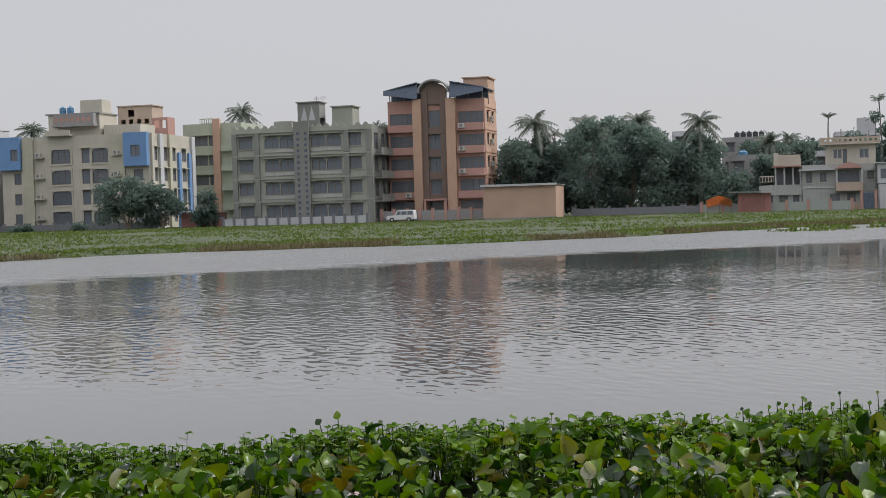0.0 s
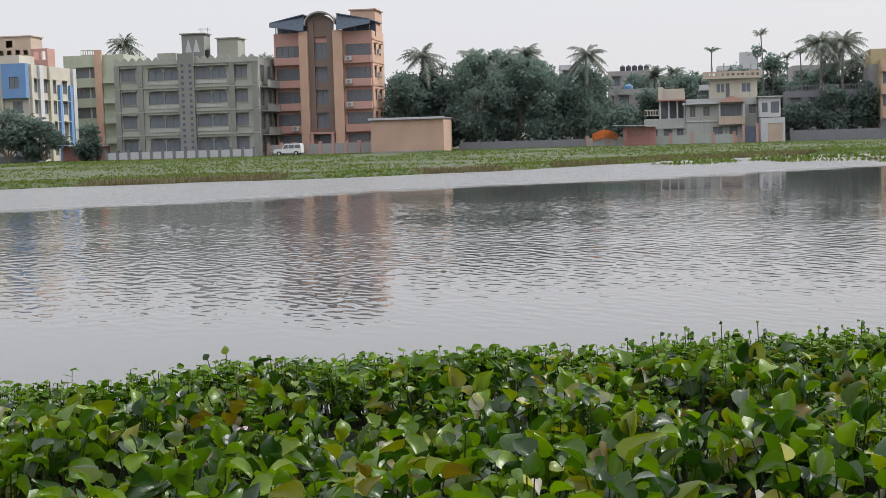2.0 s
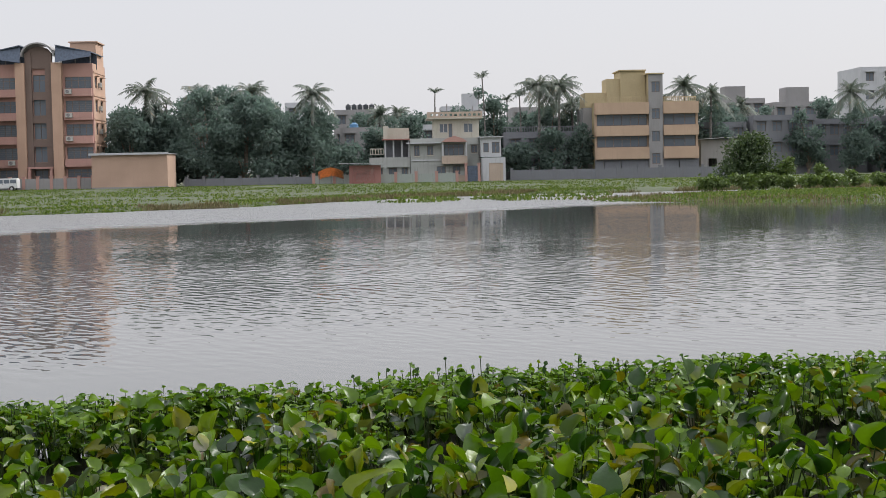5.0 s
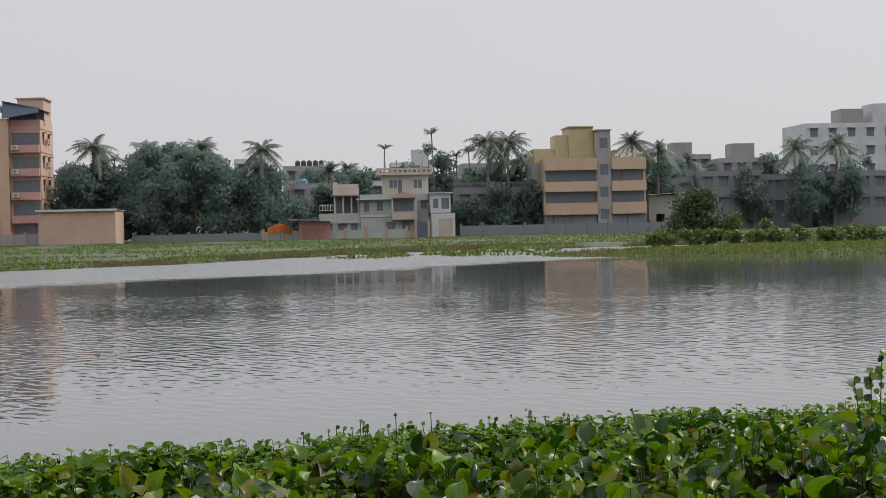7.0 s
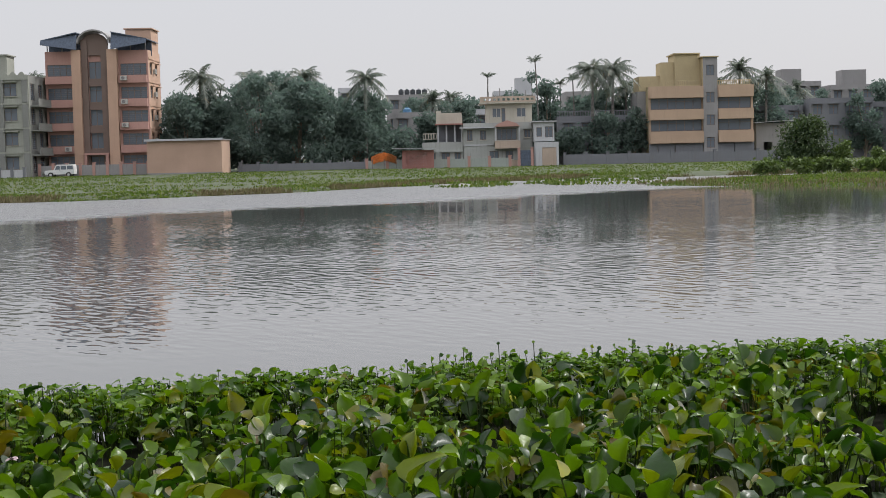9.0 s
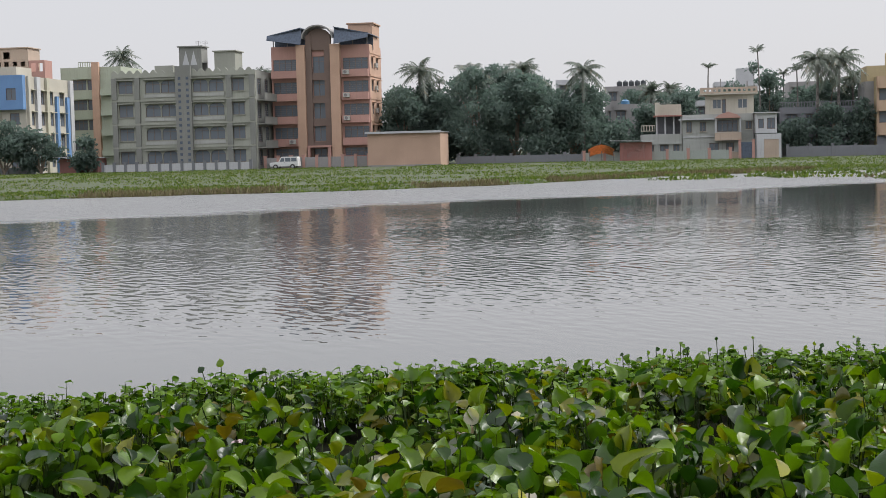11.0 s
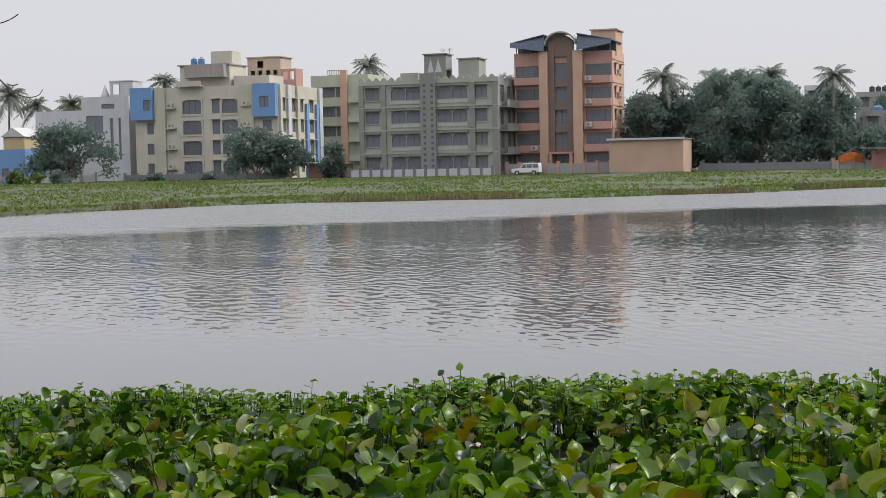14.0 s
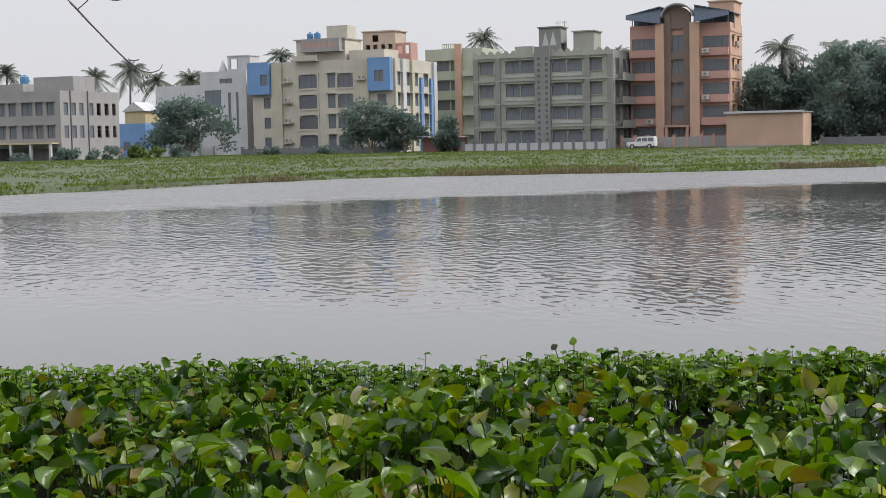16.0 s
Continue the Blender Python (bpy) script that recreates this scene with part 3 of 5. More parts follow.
for c, d in rows:
    for a, b, k in wins:
        put_window(grey, "front", W, D, (a, b, c, d), lights=k, arched=4 < a < 16, shade=GREYGREEN, sill=GREYGREEN, corner=GREYGREEN)
    for x in (0.9, 4.4):
        put_window(grey, "right", W, D, (x, x + 1.8, c - 0.5, d), lights=2, grille=True)
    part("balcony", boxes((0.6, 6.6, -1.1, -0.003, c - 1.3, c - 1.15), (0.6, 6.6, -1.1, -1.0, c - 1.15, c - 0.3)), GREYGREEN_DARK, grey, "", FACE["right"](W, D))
    band(grey, "string_course", GREYGREEN, 0, 8.69, d + 0.42, d + 0.62, 0.2)
    band(grey, "string_course", GREYGREEN, 10.81, W, d + 0.42, d + 0.62, 0.2)
    band(grey, "apron", APRON, 4.4, 8.65, c - 0.55, c - 0.12, 0.1)
    band(grey, "apron", APRON, 10.85, 15.1, c - 0.55, c - 0.12, 0.1)
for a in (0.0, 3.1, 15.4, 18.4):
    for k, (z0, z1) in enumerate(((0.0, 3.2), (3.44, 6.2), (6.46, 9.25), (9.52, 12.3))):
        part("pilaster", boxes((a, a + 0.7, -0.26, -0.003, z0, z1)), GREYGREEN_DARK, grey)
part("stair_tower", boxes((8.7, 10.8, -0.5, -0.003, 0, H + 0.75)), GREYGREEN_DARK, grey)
for z in np.arange(1.4, 12.5, 0.75):
    for x in (9.1, 10.15):
        part("vent_block", boxes((x, x + 0.35, -0.53, -0.503, z, z + 0.35)), TIN_DARK, grey)
for i in range(18):
    x = 0.35 + i * 1.06
    if not 8.0 < x < 10.6:
        part("scallop", prism([(x - 0.45 + 0.9 * k / 8, H + 0.42 * math.sin(math.pi * k / 8)) for k in range(9)], 0.0, 0.2), GREYGREEN, grey)
part("roof_room", boxes((13.2, 16.0, 2.2, 5.4, H - 0.6, H + 2.6)), GREYGREEN, grey)
part("room_cap", boxes((13.0, 16.2, 2.0, 5.6, H + 2.6, H + 2.75)), GREYGREEN, grey)
part("roof_room", boxes((4.8, 7.3, 3.0, 6.0, H - 0.6, H + 1.1)), GREYGREEN, grey)
tank = part("tank_stand", boxes((9.0, 12.0, 0.6, 0.75, H - 0.6, H + 3.2), (9.0, 12.0, 3.0, 3.15, H - 0.6, H + 3.2), (9.0, 9.15, 0.75, 3.0, H + 1.2, H + 3.2), (11.85, 12.0, 0.75, 3.0, H + 1.2, H + 3.2), (8.8, 12.2, 0.4, 3.35, H + 3.2, H + 3.35)), GREYGREEN_DARK, grey, "boxed rooftop tank with pale triangle pattern")
for x in (9.45, 10.5):
    part("triangle", prism([(x, H + 0.9), (x + 0.9, H + 0.9), (x + 0.45, H + 2.7)], 0.57, 0.597), WHITEWASH, tank)
bm = bmesh.new()
for x in (11.2, 12.1):
    tube(bm, [(x, 2, H + 3.3), (x, 2, H + 4.1)], 0.03, 5)
    for k in range(4):
        tube(bm, [(x - 0.4, 2, H + 3.7 + k * 0.1), (x + 0.4, 2, H + 3.7 + k * 0.1)], 0.012, 4)
part("antenna", bm, METAL, grey)

# cream and blue four-storey block
X0, X1, Y0, Z0 = -108.4, -85.6, 188.0, 0.2
W, D, H = X1 - X0, 16.0, 13.8
mids = [11.1, 8.15, 5.2, 2.3]
rows = [(m - 1.0 - Z0, m + 1.0 - Z0) for m in mids]
wins = [(7.8, 10.8, 3), (12.5, 13.7, 1), (14.1, 16.6, 3)]
small = [(1.9, 3.0), (20.4, 21.8)]
holes = {"front": [(a, b, c, d) for c, d in rows for a, b, k in wins] + [(a, b, c + 0.2, d - 0.2) for c, d in rows for a, b in small],
         "right": [(x, x + 1.5, c + 0.1, d - 0.1) for c, d in rows for x in (1.2, 4.6, 7.6, 11.4)]}
cream = shell("apartment_building", "four-storey cream apartment block with blue corner bays, streaked paint", X0, X1, Y0, D, Z0, Z0 + H, CREAM, 2.95, holes, CREAM, 0.8)
for c, d in rows:
    for a, b, k in wins:
        put_window(cream, "front", W, D, (a, b, c, d), lights=k, arched=k > 1, grille=k > 1, shade=CREAM if k == 1 else None, corner=CREAM)
        if k > 1:
            part("surround", wall_bm(b - a + 0.5, d - c + 0.5, 0.12, [(0.25, b - a + 0.25, 0.25, d - c + 0.25)]), CREAM, cream, "", pose(a - 0.25, -0.123, c - 0.25))
    for a, b in small:
        put_window(cream, "front", W, D, (a, b, c + 0.2, d - 0.2), lights=2)
    for x in (1.2, 4.6, 7.6, 11.4):
        put_window(cream, "right", W, D, (x, x + 1.5, c + 0.1, d - 0.1), lights=2, shade=CREAM_YELLOW)
    for x in (5.6, 17.6):
        air_unit(cream, pose(x, -0.4, c + 1.0))
        part("ledge", boxes((x - 0.3, x + 1.2, -0.78, -0.003, c + 0.85, c + 0.98)), CREAM, cream)
for a, b in ((3.4, 5.1), (17.0, 19.2)):
    part("pilaster", boxes((a, b, -0.4, -0.003, 0, H)), CREAM_YELLOW, cream)
for (a, b) in ((-0.3, 3.3), (19.3, W + 0.02)):
    hole = [(1.9 - a, 3.0 - a) if a < 5 else (20.4 - a, 21.8 - a)]
    bay = part("bay", wall_bm(b - a, 4.7, 0.2, [(hole[0][0], hole[0][1], 1.3, 2.9)]), BLUE, cream, "blue painted corner bay", pose(a, -0.9, H - 4.6))
    part("return_wall", boxes((0, 0.2, 0.202, 0.898, 0, 4.7), (b - a - 0.2, b - a, 0.202, 0.898, 0, 4.7), (0.21, b - a - 0.21, 0.202, 0.898, 0, 0.15), (0.21, b - a - 0.21, 0.202, 0.898, 4.55, 4.7)), BLUE, bay)
    window(bay, pose(hole[0][0], 0, 1.3), hole[0][1] - hole[0][0], 1.6, 2)
for x0, x1, mt in ((0.3, 1.0, CREAM), (3.0, 4.2, WHITEWASH), (6.3, 7.2, CREAM_YELLOW), (9.6, 10.4, BLUE), (13.3, 14.1, BLUE), (14.5, 15.7, WHITEWASH)):
    part("pilaster", boxes((x0, x1, -0.35, -0.003, 0, H if mt != BLUE else H - 2.5)), mt, cream, "", FACE["right"](W, D))
part("balcony", boxes((7.3, 11.2, -0.9, -0.003, H + 0.02, H + 0.15), (7.3, 11.2, -0.9, -0.8, H + 0.15, H + 0.8)), CREAM, cream)
part("penthouse", boxes((6.2, 14.2, 2.5, 8.0, H - 0.8, H + 3.2)), CREAM, cream, "cream rooftop room with patterned parapet")
part("penthouse_cap", boxes((5.9, 14.4, 2.2, 8.3, H + 3.2, H + 3.38)), CONCRETE, cream)
part("patterned_parapet", boxes((7.6, 13.9, 1.2, 1.45, H + 1.6, H + 3.19), (7.6, 7.85, 1.452, 2.19, H + 1.6, H + 3.19), (13.65, 13.9, 1.452, 2.19, H + 1.6, H + 3.19), (7.5, 14.0, 1.1, 2.49, H + 1.4, H + 1.597)), CONCRETE, cream, "weathered patterned parapet panel")
for i in range(7):
    part("panel_cross", prism([(8.1 + i * 0.85, H + 1.9), (8.42 + i * 0.85, H + 2.4), (8.1 + i * 0.85, H + 2.9), (7.78 + i * 0.85, H + 2.4)], 1.17, 1.197), SALMON, cream)
part("tank_room", boxes((10.5, 13.9, 4.0, 7.0, H + 3.39, H + 5.3)), CREAM, cream)
part("terrace_room", boxes((14.6, 20.2, 3.0, 8.0, H - 0.8, H + 1.5)), CREAM, cream)
for x in (7.5, 8.7, 4.3):
    drum("water_tank", "blue plastic rooftop water tank on a flat roof", X0 + x, Y0 + 4.5, Z0 + H + (3.38 if x > 7 else -0.8), 0.48, 1.1, PLASTIC_BLUE)
ot = part("stair_room", wall_bm(5.4, 4.9, 0.25, [(1.6, 2.6, 3.4, 4.4), (0.5, 1.2, 2.3, 3.0), (1.7, 2.4, 2.3, 3.0), (3.0, 3.7, 2.3, 3.0), (4.2, 4.9, 2.3, 3.0)]), DULL_OCHRE, cream, "ochre rooftop stair room with small arches", pose(13.3, 10.4, H - 0.3))
part("room_side", boxes((0, 0.25, 0.252, 4, 0, 4.9), (5.15, 5.4, 0.252, 4, 0, 4.9), (0.252, 5.148, 3.8, 4.0, 0, 4.9), (-0.2, 5.6, -0.2, 4.2, 4.902, 5.05)), DULL_OCHRE, ot)
part("roof_frame", wall_bm(2.4, 3.6, 0.25, [(0.3, 1.05, 2.0, 3.2), (1.4, 2.1, 2.0, 3.2)]), SALMON, cream, "salmon open-framed roof shelter", pose(18.75, 10.4, H - 0.8))
part("frame_return", boxes((18.75, 19.0, 10.66, 13.0, H - 0.8, H + 2.8), (20.9, 21.15, 10.66, 13.0, H - 0.8, H + 2.8)), SALMON, cream)

# green block behind, with an ochre fin
X0, X1, Y0, Z0 = -89.0, -79.5, 208.0, 0.4
W, D, H = X1 - X0, 9.0, 15.8
rows = [(t - 1.5, t) for t in (13.9, 10.9, 7.9, 4.9, 2.1)]
holes = {"front": [(a, b, c, d) for c, d in rows for a, b in ((1.9, 4.0), (4.2, 4.9))], "right": [(x, x + 1.4, c, d) for c, d in rows for x in (2.0, 5.2)]}
green = shell("apartment_building", "pale green apartment block with a tall ochre fin", X0, X1, Y0, D, Z0, Z0 + H, PALE_GREEN, 3.0, holes, PALE_GREEN, 0.8)
for c, d in rows:
    put_window(green, "front", W, D, (1.9, 4.0, c, d), lights=3, shade=PALE_GREEN)
    put_window(green, "front", W, D, (4.2, 4.9, c, d), lights=1, shade=PALE_GREEN)
    for x in (2.0, 5.2):
        put_window(green, "right", W, D, (x, x + 1.4, c, d), lights=2)
    part("balcony", boxes((6.5, W + 0.8, -1.0, -0.003, c - 0.9, c - 0.78), (6.5, W + 0.8, -1.0, -0.9, c - 0.78, c)), PALE_GREEN, green)
part("fin", boxes((5.1, 6.2, -0.6, -0.003, 0, H + 0.7)), OCHRE, green)
rail(green, 2.8, 5.0, 0.1, H, 0.8, PALE_GREEN)

# white house with a rooftop tank room and a small spire
X0, X1, Y0, Z0 = -118.6, -110.6, 190.0, 0.2
W, D, H = X1 - X0, 9.0, 13.0
holes = {"front": [(0.7, 3.6, 7.6, 10.2), (0.9, 3.4, 4.0, 6.0), (4.8, 5.3, 3.6, 9.8), (6.2, 6.6, 3.6, 9.8)] + [(3.4, 5.6, 11.2, 11.9)], "right": [(2, 3.3, z, z + 1.4) for z in (1.5, 4.5, 7.5, 10.4)]}
white = shell("house", "tall whitewashed house with dark slit windows", X0, X1, Y0, D, Z0, Z0 + H, WHITEWASH, 3.1, holes, WHITEWASH, 0.7)
for face, hs in holes.items():
    for h in hs:
        put_window(white, face, W, D, h, lights=2 if h[1] - h[0] > 1 else 1)
part("tank_room", wall_bm(3.9, 2.3, 0.2, [(0.5, 1.8, 0.4, 1.9)]), WHITEWASH, white, "", pose(4.0, 1.5, H - 0.05))
part("tank_room_cap", boxes((3.9, 8.0, 1.4, 4.6, H + 2.252, H + 2.4), (4.0, 7.9, 4.2, 4.4, H - 0.05, H + 2.25), (7.7, 7.9, 1.702, 4.198, H - 0.05, H + 2.25)), WHITEWASH, white)
bm = bmesh.new()
tube(bm, [(2.9, 2, H - 0.6), (2.9, 2, H + 0.3), (2.9, 2, H + 0.9), (2.9, 2, H + 1.9)], [0.7, 0.65, 0.4, 0.04], 10)
part("spire", bm, WHITEWASH, white)
low = shell("house", "low whitewashed house wing with a plain parapet", -127.0, -118.65, 190.5, 8.0, 0.2, 11.3, WHITEWASH, 3.0, {"front": [(1, 3, 6.5, 8.2), (5, 7, 6.5, 8.2), (1, 3, 3.2, 4.9), (5, 7, 3.2, 4.9)]}, WHITEWASH, 0.7)
for h in ((1, 3, 6.5, 8.2), (5, 7, 6.5, 8.2), (1, 3, 3.2, 4.9), (5, 7, 3.2, 4.9)):
    put_window(low, "front", 8.35, 8, h, lights=2)
hut = shell("house", "small blue-walled house with yellow upper room", -129.0, -124.0, 183.0, 5.0, 0.1, 5.6, BLUE, 2.8, {"front": [(1, 2.2, 1.5, 2.7), (3, 4.2, 1.5, 2.7)]}, BLUE, 0.4)
part("upper_room", boxes((1.2, 4.8, 0.3, 4.0, 5.51, 7.3)), YELLOW, hut)
part("gable_roof", prism([(0.9, 7.31), (5.1, 7.31), (3.0, 8.7)], 0.0, 4.3), TIN, hut)
for h in ((1, 2.2, 1.5, 2.7), (3, 4.2, 1.5, 2.7)):
    put_window(hut, "front", 5, 5, h, lights=2)

# bare concrete three-storey block at the end of the row
X0, X1, Y0, Z0 = -124.5, -114.2, 150.0, -0.2
W, D, H = X1 - X0, 12.5, 9.6
rows = [(6.5, 8.1), (3.6, 5.2)]
fw = [(0.6, 1.7), (2.3, 3.4), (4.3, 6.0), (6.5, 7.6), (8.2, 9.4)]
sw = [(0.7, 1.6), (2.3, 3.2), (3.9, 4.8), (6.0, 6.9), (7.6, 8.5), (9.3, 10.2), (11.0, 11.8)]
holes = {"front": [(a, b, c, d) for c, d in rows for a, b in fw] + [(0.6, 9.6, 0.1, 2.4)], "right": [(a, b, c, d) for c, d in rows for a, b in sw]}
bare = shell("concrete_building", "bare concrete three-storey building with empty window openings", X0, X1, Y0, D, Z0, Z0 + H, CONCRETE, 3.05, holes, CONCRETE, 0.8)
for c, d in rows:
    for a, b in fw:
        put_window(bare, "front", W, D, (a, b, c, d), lights=2, shade=CONCRETE)
    for a, b in sw:
        put_window(bare, "right", W, D, (a, b, c, d), lights=1, glazed=a < 7)
part("porch", boxes((0.2, 10.0, -1.6, -0.003, 2.9, 3.1)), YELLOW, bare, "yellow porch slab")
for x in (0.3, 3.4, 6.5, 9.5):
    part("post", boxes((x, x + 0.3, -1.55, -1.25, 0, 2.9)), WHITEWASH, bare)
for x in (2.0, 5.6):
    part("downpipe", boxes((x, x + 0.12, -0.15, -0.003, 0.2, H)), METAL, bare, "", FACE["right"](W, D))
part("roof_room", boxes((4.0, 10.2, 3.0, 7.5, H - 0.8, H + 1.9)), CONCRETE, bare)
part("roof_room", boxes((-4.5, 1.5, 4.0, 8.0, H - 0.8, H + 1.2)), CONCRETE, bare)
drum("water_tank", "blue plastic rooftop water tank on a flat roof", X0 + 0.2, Y0 + 6, Z0 + H + 1.2, 0.6, 1.2, PLASTIC_BLUE)

# stepped villa with a hooded porch, a pillared verandah and a roof terrace
vh = [(3.4, 4.6, 1.1, 2.2), (5.5, 6.5, 1.1, 2.2), (7.4, 8.6, 1.1, 2.2), (0.5, 1.2, 3.6, 5.0), (2.2, 3.0, 3.7, 4.9), (4.4, 7.0, 3.6, 5.1), (8.0, 8.8, 3.9, 4.9)]
vil = shell("villa", "stepped cream and grey villa with a hooded porch", 3.0, 12.1, 190.0, 8.0, 0.4, 6.3, VILLA_WALL, 2.9, {"front": vh, "left": [(2.0, 3.2, 3.6, 4.9)]}, CREAM, 0.3)
for h in vh:
    put_window(vil, "front", 9.1, 8, h, lights=2 if h[1] - h[0] < 2 else 4, shade=VILLA_WALL if h[1] - h[0] < 1.1 else None, sill=CREAM)
up = part("upper_room", wall_bm(6.0, 2.5, 0.25, [(0.8, 1.9, 0.7, 1.9), (2.0, 2.5, 0.1, 1.9), (4.0, 5.2, 0.7, 1.9)]), CREAM, vil, "", pose(3.1, 0.8, 5.9))
part("room_shell", boxes((0, 0.25, 0.252, 5, 0, 2.5), (5.75, 6.0, 0.252, 5, 0, 2.5), (0.252, 5.748, 4.7, 4.95, 0, 2.5), (-0.9, 6.5, -0.8, 5.2, 2.502, 2.65)), CREAM, up)
window(up, pose(0.8, 0, 0.7), 1.1, 1.2, 2, FRAME_LIGHT)
window(up, pose(2.0, 0, 0.1), 0.5, 1.8, 1)
window(up, pose(4.0, 0, 0.7), 1.2, 1.2, 2, FRAME_LIGHT)
part("terrace_parapet", wall_bm(7.3, 0.75, 0.15, [(0.5 + i * 0.62, 0.85 + i * 0.62, 0.2, 0.5) for i in range(11)]), DULL_OCHRE, vil, "pierced buff terrace parapet", pose(2.25, 0.05, 8.56))
for i, (x, h) in enumerate(((3.4, 1.5), (4.1, 1.1), (4.9, 1.9), (6.6, 1.2), (8.3, 1.6))):
    part("column_stub", boxes((x, x + 0.14, 2.0 + 0.3 * (i % 2), 2.14 + 0.3 * (i % 2), 8.56, 8.56 + h)), CONCRETE, vil)
hood = prism([(4.1, 5.35), (7.4, 5.35), (6.9, 5.75), (5.75, 6.15), (4.6, 5.75)], -1.3, -0.003)
part("porch_hood", hood, SALMON, vil, "salmon hipped hood over the porch")
part("porch_balcony", boxes((4.1, 7.4, -1.3, -0.003, 2.5, 2.65), (4.1, 7.4, -1.3, -1.18, 2.65, 3.5), (4.1, 4.22, -1.178, -0.003, 2.65, 3.5), (7.28, 7.4, -1.178, -0.003, 2.65, 3.5)), DULL_OCHRE, vil)
part("porch_wall", boxes((4.1, 7.4, -0.45, -0.403, 0.0, 0.95)), DULL_OCHRE, vil)
for x in (4.12, 7.2):
    part("porch_pillar", boxes((x, x + 0.18, -1.17, -0.99, 3.5, 5.35)), WHITEWASH, vil)
part("ledge", boxes((-0.5, 4.0, -0.9, -0.003, 5.2, 5.36)), WHITEWASH, vil, "white projecting roof ledge")
band(vil, "string_course", WHITEWASH, 0.0, 4.05, 2.95, 3.1, 0.12)
part("downpipe", boxes((8.95, 9.05, -0.12, -0.003, 0.1, 5.8)), METAL, vil)
wing = shell("house", "low grey house wing with a pillared verandah", -2.4, 2.95, 190.3, 7.0, 0.4, 3.9, VILLA_WALL, 2.8, {"front": [(0.5, 1.7, 1.1, 2.1), (2.5, 3.6, 1.1, 2.1), (4.2, 5.0, 1.1, 2.1)]}, CONCRETE, 0.3)
for h in ((0.5, 1.7, 1.1, 2.1), (2.5, 3.6, 1.1, 2.1), (4.2, 5.0, 1.1, 2.1)):
    put_window(wing, "front", 5.35, 7, h, lights=2, shade=VILLA_WALL)
part("verandah_rear", boxes((2.0, 5.3, 2.2, 2.4, 3.25, 5.75)), DARK_WALL, wing)
for x in (2.0, 3.1, 4.2, 5.1):
    part("pillar", boxes((x, x + 0.2, 0.3, 0.5, 3.25, 5.75)), WHITEWASH, wing)
part("terrace_slab", boxes((1.7, 5.34, -0.4, 6.0, 5.75, 5.92)), BRICK, wing, "red-edged terrace slab")
rail(wing, 0.1, 1.9, 0.35, 3.9, 0.8, CREAM)
rail(wing, 2.6, 5.3, 0.1, 5.92, 0.95, CREAM, 0.3)
part("stair_head", boxes((1.9, 2.5, 0.3, 3.0, 5.92, 7.6), (2.5, 5.3, 2.8, 3.0, 5.92, 7.4)), CREAM, wing)
gar = shell("garage", "small whitewashed garage with an ochre door", 12.2, 15.2, 186.5, 3.2, 0.4, 3.6, WHITEWASH, 4, {"front": [(0.85, 2.7, 0.1, 2.5)]}, WHITEWASH, 0.3)
gdoor = part("door", boxes((0.85, 2.7, 0.12, 0.15, 0.1, 2.5)), DULL_OCHRE, gar, "ochre plank door")
for i in range(7):
    part("plank", boxes((0.86 + i * 0.262, 1.105 + i * 0.262, 0.06, 0.117, 0.12, 2.48)), DULL_OCHRE, gdoor)
loft = part("upper_room", wall_bm(2.6, 2.5, 0.2, [(0.3, 1.0, 0.6, 1.8), (1.4, 2.4, 0.5, 1.9)]), WHITEWASH, gar, "", pose(-0.1, 0.5, 3.3))
part("room_shell", boxes((0, 0.2, 0.202, 2.5, 0, 2.5), (2.4, 2.6, 0.202, 2.5, 0, 2.5), (0.202, 2.398, 2.3, 2.5, 0, 2.5), (-0.3, 2.9, -0.4, 2.8, 2.503, 2.63)), WHITEWASH, loft)
window(loft, pose(0.3, 0, 0.6), 0.7, 1.2, 1)
window(loft, pose(1.4, 0, 0.5), 1.0, 1.4, 2)
gate = thing("gate", "dark sheet gate between salmon posts", "gate", 9.9, 186.2, 0.4)
part("leaf", boxes((0.35, 1.65, 0, 0.06, 0.05, 2.2)), TIN_DARK, gate)
for x in (0.0, 1.68):
    part("post", boxes((x, x + 0.32, -0.1, 0.22, 0, 2.45), (x - 0.05, x + 0.37, -0.15, 0.27, 2.453, 2.55)), SALMON, gate)

# dark two-storey house in the shade of trees
dk = shell("house", "sooty grey two-storey house with barred windows", 15.9, 27.0, 197.0, 8.0, 0.4, 7.0, DARK_WALL, 3.1, {"front": [(a, a + 1.3, c, c + 1.5) for c in (1.0, 4.2) for a in (0.9, 3.4, 6.4, 8.9)]}, DARK_WALL, 0.5)
for c in (1.0, 4.2):
    for a in (0.9, 3.4, 6.4, 8.9):
        put_window(dk, "front", 11.1, 8, (a, a + 1.3, c, c + 1.5), lights=2, shade=DARK_WALL)
part("signboard", boxes((2.2, 6.6, -0.5, -0.42, 1.0, 1.9)), WHITEWASH, dk, "faded pale board")
rail(dk, 0.0, 11.0, 0.15, 6.6, 0.8, DARK_WALL)

